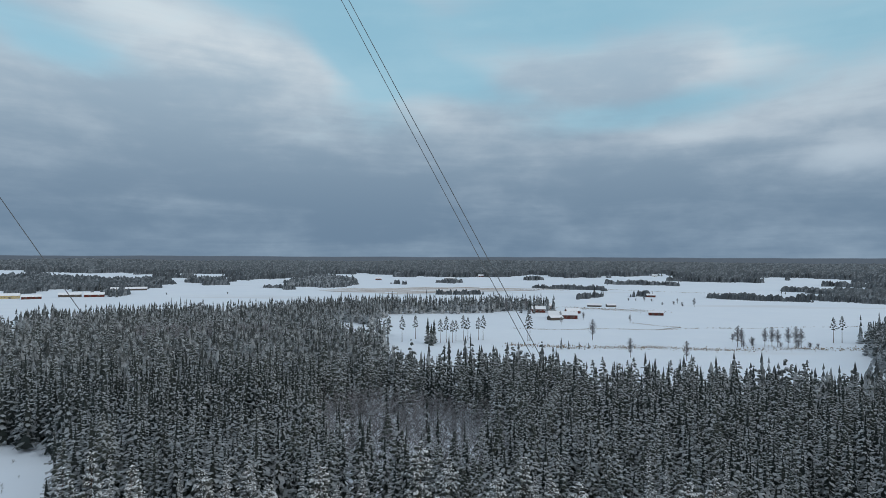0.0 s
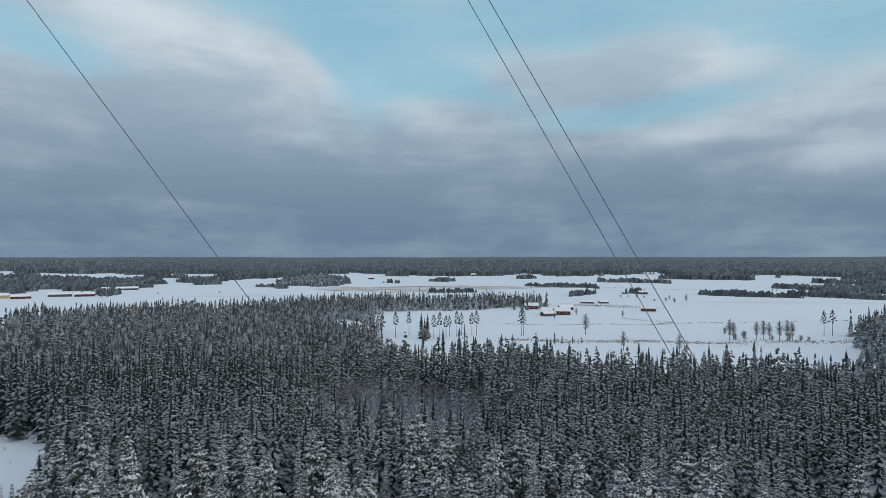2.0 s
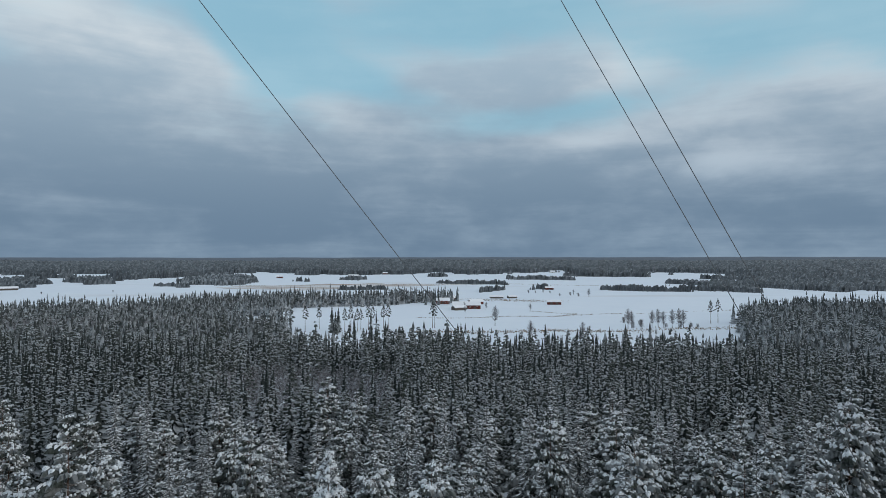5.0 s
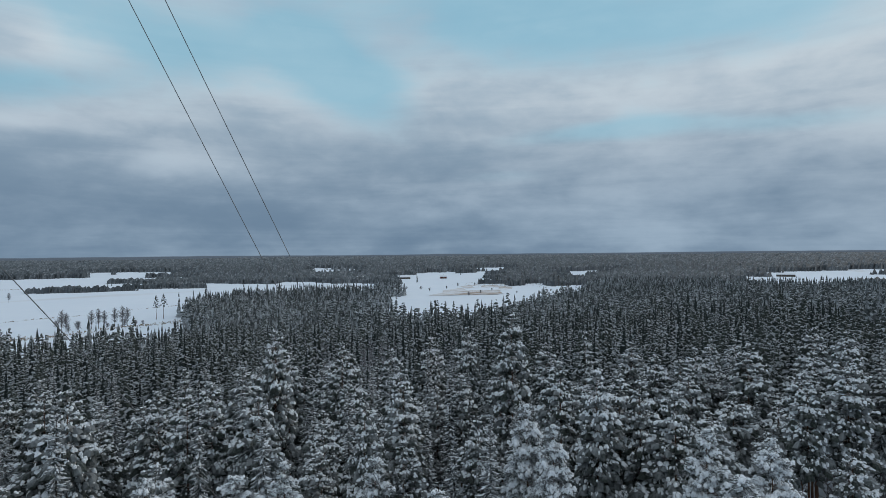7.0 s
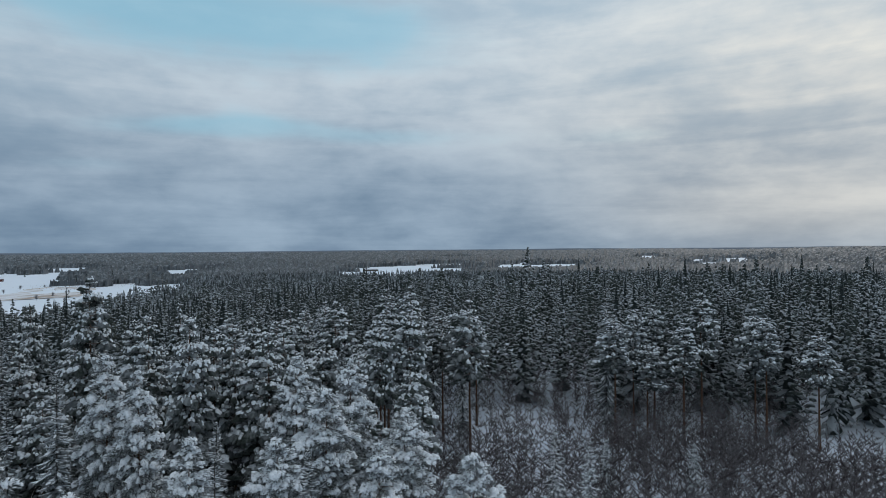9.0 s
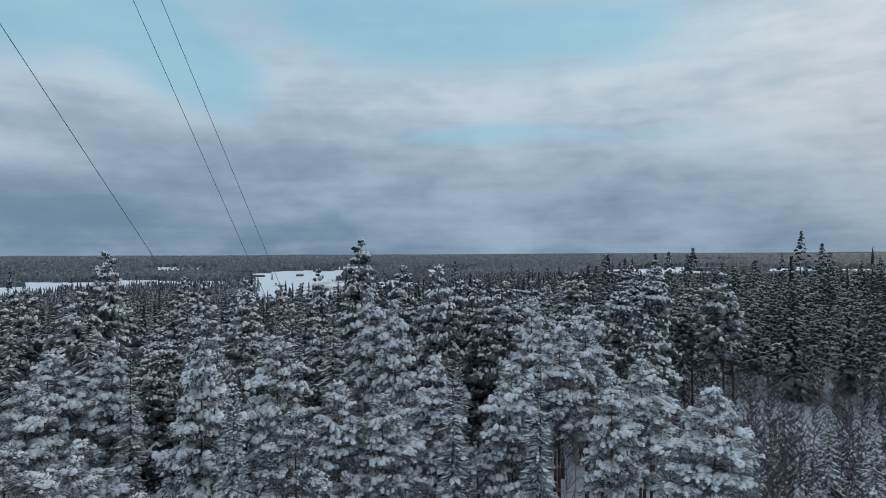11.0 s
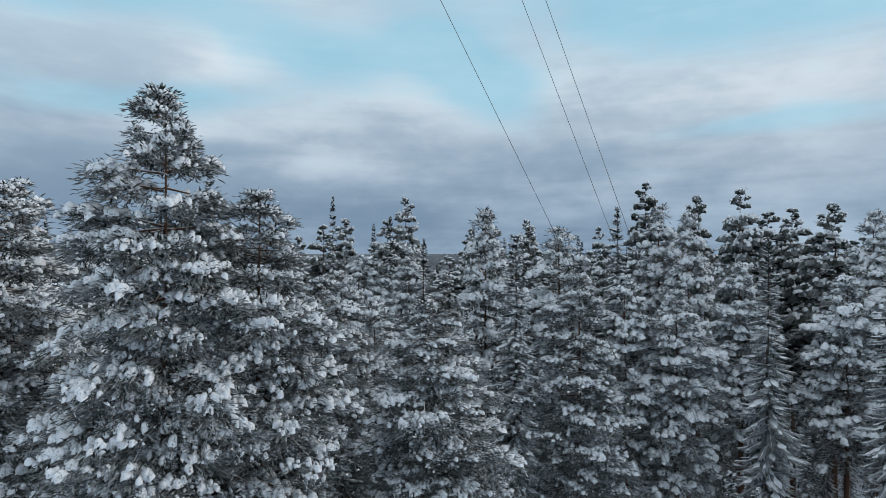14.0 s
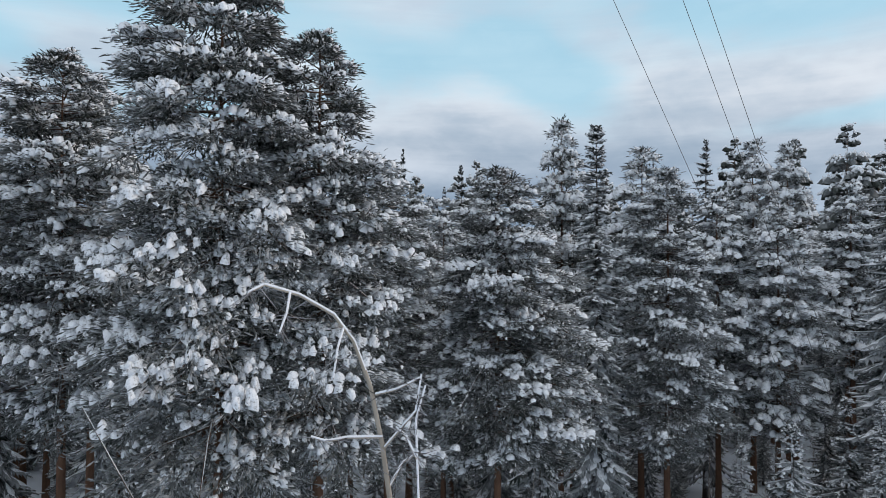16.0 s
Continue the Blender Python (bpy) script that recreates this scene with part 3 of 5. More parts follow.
def skirts(seed, h, radius, tiers, rim, low=0.06):
    """A spruce seen from afar: ragged skirts of boughs, one over the other."""
    rng = np.random.default_rng(seed)
    u = (np.arange(tiers) + rng.uniform(0.2, 0.8, tiers)) / tiers
    z = h * (low + (0.97 - low) * u)
    rad = radius * ((1 - u) ** 0.8 * 0.90 + 0.12) * rng.uniform(0.85, 1.12, tiers)
    deep = h / tiers * rng.uniform(0.95, 1.35, tiers) + rad * 0.28
    ang = np.linspace(0, 2 * np.pi, rim, endpoint=False)[None] + rng.uniform(0, 6.3, (tiers, 1))
    r = np.where(np.arange(rim)[None] % 2 == 0, 1.1, 0.62) * rng.uniform(0.75, 1.2, (tiers, rim)) * rad[:, None]
    ring = np.stack([np.cos(ang) * r, np.sin(ang) * r, z[:, None] - deep[:, None] * rng.uniform(0.25, 0.75, (tiers, rim))], -1)
    top = np.stack([rng.normal(0, 0.05, tiers), rng.normal(0, 0.05, tiers), z + deep * 0.42], -1)
    top[-1, 2] = h
    v = np.concatenate([ring, top[:, None]], 1).reshape(-1, 3)
    f = np.array([(i, (i + 1) % rim, rim) for i in range(rim)])
    return v, (f[None] + (np.arange(tiers) * (rim + 1))[:, None, None]).reshape(-1, 3)


def lumps(seed, h, radius, count, size, low=0.30, rim=5):
    """A pine seen from afar: snowy pads heaped into a tapering crown."""
    rng = np.random.default_rng(seed)
    u = (np.arange(count) + rng.uniform(0, 1, count)) / count
    u = 1 - (1 - u) ** 1.25
    az = np.arange(count) * 2.399 + rng.uniform(-0.4, 0.4, count)
    r = radius * np.interp(u, [0, 0.2, 0.45, 0.75, 1], [0.75, 1.0, 0.85, 0.45, 0.0]) * rng.uniform(0.45, 1.0, count)
    p = np.stack([np.cos(az) * r, np.sin(az) * r, h * (low + (0.985 - low) * u) - 0.1 * r], -1)
    way = np.stack([np.cos(az), np.sin(az), np.full(count, -0.25)], -1)
    sz = size * np.interp(u, [0, 0.7, 1], [1.0, 0.8, 0.45]) * rng.uniform(0.75, 1.25, count)
    return domes(rng, p, way, sz, rim)


def bare_tree(seed, h, radius, twigs, sub, stout=1.0):
    """A leafless birch or alder: fine rising twigs under frost."""
    rng = np.random.default_rng(seed)
    z = h * rng.uniform(0.22, 0.98, twigs)
    u = z / h
    az = rng.uniform(0, 2 * np.pi, twigs)
    reach = radius * np.interp(u, [0.2, 0.5, 1.0], [0.7, 1.0, 0.25]) * rng.uniform(0.5, 1.2, twigs)
    rise = np.radians(rng.normal(38, 12, twigs))
    way = np.stack([np.cos(az) * np.cos(rise), np.sin(az) * np.cos(rise), np.sin(rise)], -1)
    root = np.stack([np.zeros(twigs), np.zeros(twigs), z * 0.9], -1)
    tip = root + way * reach[:, None]
    thick = (0.018 + 0.004 * reach) * stout
    parts = [limbs(root, tip, thick, thick * 0.35)]
    if sub:
        s = rng.uniform(0.3, 1.0, (twigs, sub))
        p = (root[:, None] + way[:, None] * (reach[:, None] * s)[..., None]).reshape(-1, 3)
        w = np.repeat(way, sub, 0) + rng.normal(0, 0.55, (twigs * sub, 3))
        w[:, 2] -= 0.25
        l = rng.uniform(0.25, 0.8, twigs * sub) * np.repeat(np.clip(reach * 0.5, 0.4, 1.2), sub)
        parts.append(limbs(p, p + unit(w) * l[:, None], np.full(len(p), 0.012 * stout), np.full(len(p), 0.005 * stout)))
    return stack(parts)


# ---- the lie of the land ----


def step(lo, hi, v):
    u = np.clip((v - lo) / (hi - lo), 0, 1)
    return u * u * (3 - 2 * u)


def ground_z(x, y):
    """The hill under the camera falls to a plain; low wooded hills close it far off."""
    x, y = np.asarray(x, float), np.asarray(y, float)
    s = 0.9 * y + 0.35 * x
    d = np.hypot(x, y)
    z = np.interp(s, [20, 60, 110, 200, 420, 700], [0, -3, -8, -14, -24, -26])
    z = np.minimum(z, np.interp(d, [150, 400, 800], [0, -9, -25]))
    z = z + 0.5 * np.sin(x * 0.061 + 1.3) * np.cos(y * 0.047) * step(20, 80, d)
    hills = np.sin(x * 0.0021 + 0.6) * np.cos(y * 0.0017 - 0.4) + 0.6 * np.sin(x * 0.0047 + y * 0.0031)
    z = z + step(2400, 4600, d) * (27.0 + 6.0 * hills)
    return z


FIELDS, WOODS = [], []


def open_land(*corners):
    FIELDS.append(list(corners))


def grove(*corners):
    WOODS.append(list(corners))


PLANTATION = [(425, 28), (401, -15), (342, -51), (298, -69), (226, -60), (192, -43), (211, -31), (209, -7), (256, 18)]
THICKET = [(31, -2), (70, -3), (73, -12), (82, -16), (76, -42), (60, -60), (36, -52), (20, -20)]
open_land((-27, 316), (-1, 302), (35, 320), (56, 288), (106, 274), (163, 282), (219, 301), (300, 420), (1423, 1947), (1174, 2305), (903, 1773), (696, 1793), (800, 2280), (620, 2330), (423, 2099), (386, 2494), (238, 2195), (32, 2111), (-184, 2344), (-469, 2733), (-475, 2175), (-579, 1753), (-864, 2411), (-1530, 2397), (-1977, 2703), (-2400, 2100), (-620, 600), (-341, 467), (-351, 520), (-260, 577), (-175, 712), (-80, 760))
open_land((56, 242), (111, 267), (183, 272), (376, 556), (478, 683), (763, 850), (836, 897), (854, 1046), (670, 1075), (701, 1352), (973, 2755), (390, 1670))
open_land((697, 1724), (780, 1545), (581, 970), (726, 914), (942, 990), (936, 743), (882, 648), (603, 497), (553, 587), (504, 635), (407, 587), (335, 500), (292, 436), (230, 481), (195, 483))
open_land((-83, 462), (-52, 495), (-63, 600), (-117, 651))
open_land((-142, 504), (-120, 509), (-134, 557), (-155, 548))
open_land((-307, 420), (-286, 424), (-277, 462), (-356, 488))
open_land((1312, 982), (1485, 1008), (1721, 1032), (2052, 1205), (2260, 1058), (1723, 817), (1712, 672), (2178, 569), (1388, 461), (1128, 381), (914, 286), (807, 254), (650, 243), (454, 203), (361, 174), (319, 192), (314, 223), (346, 286), (344, 353), (365, 372), (408, 331), (488, 391), (622, 467), (882, 642), (988, 740))
open_land((1602, 1610), (1957, 1865), (1902, 1566), (1541, 1222), (1337, 1186), (1314, 1286))
open_land((784, 699), (741, 557), (867, 652), (896, 783))
open_land((1434, 160), (1944, 107), (2152, -102), (2237, -283), (1351, -175), (1046, -98), (1038, 97))
open_land((1816, -264), (2332, -545), (1938, -632), (1531, -499), (1450, -217))
open_land((955, 114), (961, 43), (854, 29), (729, 84))
open_land((3154, -239), (3376, -397), (3044, -372), (2918, -234))
open_land((2924, -1143), (3299, -1458), (2418, -1124), (2250, -921))
open_land((2400, -1182), (2571, -1597), (1776, -1103), (1497, -751))
open_land((2687, -1714), (2664, -1757), (1859, -1226), (1864, -1196))
open_land((-190, 190), (-119, 164), (-109, 162), (-91, 151), (-82, 135), (-50, 72), (-120, 60), (-190, 100))
open_land((82, -10), (70, -21), (99, -29), (98, -17))
FIELDS += [PLANTATION, THICKET]
grove((-798, 1091), (-780, 1125), (-804, 1280), (-668, 1226), (-639, 1387), (-765, 1695), (-1123, 1786), (-1390, 1900))
grove((-358, 1411), (-217, 1421), (-293, 1918), (-446, 1810))
grove((-603, 1473), (-543, 1478), (-658, 1790), (-756, 1869))
grove((-340, 472), (-316, 468), (-289, 483), (-241, 675), (-123, 716), (-59, 752), (144, 787), (161, 857), (-70, 895), (-195, 792), (-317, 703), (-402, 596), (-399, 560))
grove((233, 1049), (268, 1051), (283, 1106), (244, 1104))
grove((334, 1096), (370, 1099), (386, 1144), (346, 1141))
grove((633, 1067), (660, 988), (698, 956), (976, 1336), (863, 1329))
grove((342, 504), (347, 436), (397, 402), (454, 369), (508, 377), (579, 430), (666, 541), (645, 589), (535, 613), (397, 549))
grove((1132, 587), (1258, 505), (1624, 696), (1498, 730))
grove((1213, 610), (1241, 570), (1640, 753), (1607, 808))
grove((1299, 588), (1346, 522), (1747, 677), (1692, 766))
grove((1533, 918), (1553, 890), (1923, 1102), (1902, 1139))
grove((996, 854), (1044, 788), (1253, 945), (1197, 1027))
grove((995, 382), (1021, 345), (1305, 440), (1270, 487))
grove((1011, 523), (1028, 488), (1141, 541), (1144, 589))
grove((957, 451), (1110, 442), (1286, 519), (1229, 569))


def inside(poly, x, y):
    r = np.zeros(x.shape, bool)
    for (x0, y0), (x1, y1) in zip(poly, poly[1:] + poly[:1]):
        cut = (y0 > y) != (y1 > y)
        r ^= cut & (x < (x1 - x0) * (y - y0) / ((y1 - y0) or 1e-9) + x0)
    return r


def wooded(x, y):
    d = np.hypot(x, y)
    a = 0.012 * np.clip(d - 120, 0, 1500)
    x, y = x + a * (np.sin(y * 0.031 + 1.0) + 0.6 * np.sin(y * 0.083 + x * 0.05)), y + a * (np.sin(x * 0.027 + 2.0) + 0.6 * np.sin(x * 0.071 - y * 0.043)) * 1.5
    w = np.ones(x.shape, bool)
    for p in FIELDS:
        w &= ~inside(p, x, y)
    for p in WOODS:
        w |= inside(p, x, y)
    clump = np.sin(x * 0.0131 + 0.7) * np.cos(y * 0.0107 + x * 0.003) + 0.7 * np.sin(x * 0.029 + y * 0.023)
    w |= (d > 1150) & (clump > 1.18)
    return w


def make_ground():
    rings = np.concatenate([[0], np.geomspace(4, 4700, 110)])
    az = np.radians(np.linspace(0, 360, 289)[:-1])
    r, q = np.meshgrid(rings, az, indexing="ij")
    x, y = r * np.sin(q), r * np.cos(q)
    z = ground_z(x, y)
    v = np.stack([x, y, z], -1).reshape(-1, 3)
    n = len(az)
    i, j = np.meshgrid(np.arange(len(rings) - 1), np.arange(n), indexing="ij")
    p, p2 = (i * n + j).ravel(), (i * n + (j + 1) % n).ravel()
    t = np.concatenate([np.stack([p, p2 + n, p2], -1), np.stack([p, p + n, p2 + n], -1)])
    return tagged(new("ground", raw_mesh("ground", v, t, [M_SNOW], smooth=True)), "snow-covered fields and forest floor", "ground", kind="structure")


make_ground()

# ---- far woods: a jagged canopy sheet ----


def make_far_canopy():
    rng = np.random.default_rng(5)
    az = np.radians(np.arange(-50, 136, 0.11))
    rings = np.geomspace(1030, 4650, 90)
    r, q = np.meshgrid(rings, az, indexing="ij")
    r = r * (1 + rng.uniform(-0.004, 0.004, r.shape))
    x, y = r * np.sin(q), r * np.cos(q)
    w = wooded(x, y)
    z = ground_z(x, y)
    high = rng.uniform(9.0, 21.0, r.shape) * rng.uniform(0.75, 1.0, r.shape) * np.interp(r, [1500, 2200], [0.55, 1.0])
    z = np.where(w, z + high, z - 1.5)
    keep = w[:-1, :-1] | w[1:, :-1] | w[:-1, 1:] | w[1:, 1:]
    n = len(az)
    i, j = np.nonzero(keep)
    p = i * n + j
    t = np.concatenate([np.stack([p, p + n + 1, p + 1], -1), np.stack([p, p + n, p + n + 1], -1)])
    used, back = np.unique(t, return_inverse=True)
    v = np.stack([x, y, z], -1).reshape(-1, 3)[used]
    return tagged(new("far_woods", raw_mesh("far_woods", v, back.reshape(-1, 3), [M_FAR_HAZE])), "snow-dusted conifer forest covering the far plain, distance haze in its colour", "forest", kind="stuff")


make_far_canopy()

# ---- the near trees, placed one by one: kind, x, y, height of the top ----
NEAR = [
    ("pine", 5.8, 14.5, 21.2),
    ("spruce", 17.8, 38.5, 23.9),
    ("pine", 8.2, 14.5, 19.0),
    ("pine", 5.1, 25.6, 20.0),
    ("spruce", 29.2, 40.9, 22.3),
    ("spruce", 39.8, 48.7, 20.7),
    ("pine", 44.1, 48.6, 23.5),
    ("spruce", 41.0, 36.1, 20.1),
    ("spruce", 18.5, 14.1, 18.2),
    ("pine", 13.0, 13.3, 16.0),
    ("pine", 26.8, 17.7, 18.8),
    ("spruce", 35.3, 19.0, 20.6),
    ("pine", 39.1, 18.0, 20.7),
    ("pine", 46.0, 15.2, 22.2),
    ("pine", 20.6, 12.7, 16.7),
    ("pine", 33.3, 11.0, 17.0),
    ("pine", 34.8, 6.7, 16.4),
    ("pine", 16.4, 19.8, 15.4),
    ("pine", 13.7, 19.7, 16.5),
    ("pine", 49.8, 12.8, 20.9),
    ("pine", 47.2, 9.7, 20.9),
    ("pine", 37.5, 15.4, 20.0),
    ("pine", 10.9, 38.2, 19.6),
    ("pine", 50.6, 14.7, 20.7),
    ("pine", 27.4, 14.3, 16.4),
    ("pine", 31.6, 25.7, 17.8),
    ("pine", 28.1, 12.1, 15.8),
    ("pine", 7.9, 35.8, 16.8),
    ("pine", 3.7, 21.1, 19.3),
    ("pine", 41.8, 6.6, 19.9),
    ("pine", 19.5, 32.3, 19.0),
]


def part(name, mesh, parent, label=""):
    ob = new(name, mesh)
    ob.parent = parent
    if label:
        tagged(ob, label)
    return ob


def tree_kind(name, label, crown_pair, trunk_pair, crown_mat, trunk_mat, group, snow_pair=None):
    top = tagged(new(name), label, "tree", group)
    part("trunk", raw_mesh("trunk", *trunk_pair, [trunk_mat], smooth=True), top)
    part("crown", raw_mesh("crown", *crown_pair, [crown_mat]), top)
    if snow_pair:
        tagged(part("snow_load", raw_mesh("snow_load", *snow_pair, [M_LOAD], smooth=True), top), "pillows of fresh snow lying on the boughs", kind="stuff")
    return top


def kind_of(kind, seed, detail):
    """One pine or spruce, 20 m high. detail 3 for those close by, 1 for those further off."""
    rng = np.random.default_rng(seed)
    if kind != "spruce":
        v, f, _ = trunk_mesh(rng, 19.6, 0.17, 8, 9)
        low = (0.45 if detail == 3 else 0.39) + 0.05 * (seed % 3) if kind == "pine" else 0.56 + 0.04 * (seed % 3)
        boughs, pads = {3: (138, 8), 2: (120, 6), 1: (114, 5)}[detail]
        if kind == "tall_pine":
            boughs = boughs * 3 // 4
        needles, snow, wood = pine(seed, 20.0, (2.75 if detail == 3 else 2.5) - 0.15 * (seed % 4), boughs, pads, detail, low)
        label = "tall Scots pine with reddish trunk and thick snow on its boughs" if kind == "pine" else "slender Scots pine with a long bare trunk and a snowy top"
        return tree_kind("pine_tree", label, needles, stack([(v, f), wood]), M_PINE if detail > 1 else M_PINE_MID, M_PINE_BARK, "snowy pines", snow)
    v, f, _ = trunk_mesh(rng, 19.6, 0.16, 7, 8)
    boughs, per = {3: (480, 8), 2: (460, 7), 1: (320, 4)}[detail]
    needles, snow = spruce(seed, 20.0, 1.85 + 0.15 * (seed % 4), boughs, per, detail)
    return tree_kind("spruce_tree", "dark narrow spruce with snow along its hanging boughs", needles, (v, f), M_SPRUCE if detail > 1 else M_SPRUCE_MID, M_SPRUCE_BARK, "snowy spruces", snow)


MOST = {("pine", 3): 4, ("spruce", 3): 1, ("pine", 2): 4, ("spruce", 2): 3, ("pine", 1): 6, ("spruce", 1): 4, ("tall_pine", 3): 1, ("tall_pine", 2): 2, ("tall_pine", 1): 4}
KINDS = {k: [] for k in MOST}
used = dict.fromkeys(KINDS, 0)


def plant(kind, x, y, top, rng, wide=1.0):
    d = math.hypot(x, y)
    kind = kind, 3 if d < 25 else 2 if d < 45 else 1
    n = used[kind]
    used[kind] += 1
    z = float(ground_z(x, y))
    h = (top - z) / 20.0
    m = pose(x, y, z - 0.05, 0, 0, rng.uniform(0, 360))
    if n < MOST[kind]:
        ob = kind_of(kind[0], 100 * kind[1] + n + {"pine": 0, "spruce": 60, "tall_pine": 30}[kind[0]], kind[1])
        KINDS[kind].append(ob)
        ob.matrix_basis = m
    else:
        ob = copy_thing(KINDS[kind][n % MOST[kind]], m)
    s = wide * (1.0 if d < 20 else rng.uniform(0.85, 1.15))
    ob.scale = (s, s, h)
    return ob


def plant_near():
    rng = np.random.default_rng(11)
    for kind, x, y, top in NEAR:
        plant(kind, x, y, top, rng, 0.98 if y < 16 and x < 6 else 1.0)


plant_near()

# ---- the rest of the forest ----


def scatter(lo, hi, spacing, az0, az1, seed):
    """Jittered places between two distances."""
    rng = np.random.default_rng(seed)
    n = int(2 * hi / spacing) + 1
    gx, gy = np.meshgrid((np.arange(n) - n / 2) * spacing, (np.arange(n) - n / 2) * spacing)
    x = (gx + rng.uniform(-0.42, 0.42, gx.shape) * spacing).ravel()
    y = (gy + rng.uniform(-0.42, 0.42, gy.shape) * spacing).ravel()
    d, q = np.hypot(x, y), np.degrees(np.arctan2(x, y))
    ok = (d >= lo) & (d < hi) & (q > az0) & (q < az1)
    x, y = x[ok], y[ok]
    w = wooded(x, y)
    return x[w], y[w], rng


BIRCHES = [
    [(-44, 214), (-14, 231), (22, 202), (14, 130), (-9, 124), (-29, 140)], [(180, 171), (205, 142), (127, 88), (107, 102)], [(-266, 489), (-145, 550), (-119, 449), (-222, 408)],
    [(72, -21), (62, -54), (51, -44), (54, -16)], [(151, -41), (152, -54), (110, -39), (115, -31)],
]


def species(x, y, rng):
    """0 pine, 1 spruce, 2 bare birch, by soft patches."""
    p = np.sin(x * 0.021 + 1.0) + np.cos(y * 0.027 + x * 0.011)
    q = np.sin(x * 0.033 + 2.0) * np.cos(y * 0.029 + 0.5)
    r = rng.uniform(0, 1, len(x))
    ahead = np.clip((90 - np.degrees(np.arctan2(x, y))) / 90, 0, 1)
    kind = np.where(r < 0.62 + 0.14 * p - 0.30 * ahead, 0, 1)
    south = (np.degrees(np.arctan2(x, y)) > 80) & (np.hypot(x, y) < 140)
    kind = np.where(south & (r < 0.85), 0, kind)
    kind = np.where((q > 0.72) & (rng.uniform(0, 1, len(x)) < 0.6), 2, kind)
    patch = np.zeros(len(x), bool)
    for poly in BIRCHES:
        patch |= inside(poly, x, y)
    return np.where(patch & (rng.uniform(0, 1, len(x)) < 0.85), 2, kind)


def grow(pair, x, y, s, h, rng):
    """Many trees of one kind as one mesh."""
    v, f = pair
    a = rng.uniform(0, 2 * np.pi, len(x))
    c, d = np.cos(a)[:, None], np.sin(a)[:, None]
    z = ground_z(x, y)
    out = np.empty((len(x), len(v), 3), np.float32)
    out[..., 0] = (v[:, 0] * c - v[:, 1] * d) * s[:, None] + x[:, None]
    out[..., 1] = (v[:, 0] * d + v[:, 1] * c) * s[:, None] + y[:, None]
    out[..., 2] = v[:, 2] * h[:, None] + z[:, None]
    t = (f[None] + (np.arange(len(x)) * len(v))[:, None, None]).reshape(-1, 3)
    return out.reshape(-1, 3), t


def forest(name, label, x, y, kind, which, pairs, rng, mats, tall, wide=1.0):
    """All trees of one kind in one stretch of forest."""
    parts = []
    pick = rng.integers(0, len(pairs), len(x))
    for i, pair in enumerate(pairs):
        k = (kind == which) & (pick == i)
        n = int(k.sum())
        if n:
            h = rng.normal(tall, tall * (0.13 if tall > 16 else 0.2), n) / 20.0
            s = wide * rng.uniform(0.8, 1.2, n)
            parts.append(grow(pair, x[k], y[k], s, h, rng))
    if parts:
        v, t = stack(parts)
        tagged(new(name, raw_mesh(name, v, t, [mats])), label, "forest", kind="stuff")


def clear_of_near(x, y, gap):
    ok = np.ones(len(x), bool)
    for _, a, b, _ in NEAR:
        ok &= np.hypot(x - a, y - b) > gap
    return ok


BARE = []
for seed in range(4):
    rng0 = np.random.default_rng(400 + seed)
    v0, f0, _ = trunk_mesh(rng0, 11.5, 0.07, 6, 6, 0.5)
    BARE.append(tree_kind("birch_tree", "leafless young birch with frost on its twigs", bare_tree(400 + seed, 12.0, 1.9, 70, 3), (v0, f0), M_TWIG, M_BIRCH_BARK, "frosted birches"))
bare_count = [0]


def plant_bare(x, y, size, rng):
    i = bare_count[0]
    bare_count[0] += 1
    m = pose(x, y, float(ground_z(x, y)) - 0.05, 0, 0, rng.uniform(0, 360))
    ob = BARE[i] if i < len(BARE) else copy_thing(BARE[i % len(BARE)], m)
    ob.matrix_basis = m
    ob.scale = (size, size, size)
    return ob


def plant_middle():
    """Single trees out to the middle distance."""
    x, y, rng = scatter(24, 95, 5.2, -44, 128, 21)
    ok = clear_of_near(x, y, 3.4)
    az = np.degrees(np.arctan2(x, y))
    ok &= ~((np.hypot(x, y) < 27) & (az > 8) & (az < 100))
    x, y = x[ok], y[ok]
    kind = species(x, y, rng)
    for a, b, k in zip(x, y, kind):
        if k == 2:
            plant_bare(a, b, rng.uniform(0.7, 1.1), rng)
        else:
            bare = k == 0 and math.degrees(math.atan2(a, b)) > 80
            plant("tall_pine" if bare else "pine" if k == 0 else "spruce", a, b, float(ground_z(a, b)) + rng.normal(*((18.3, 1.6) if a * a + b * b < 2100 else (19.6, 2.4))), rng)


plant_middle()


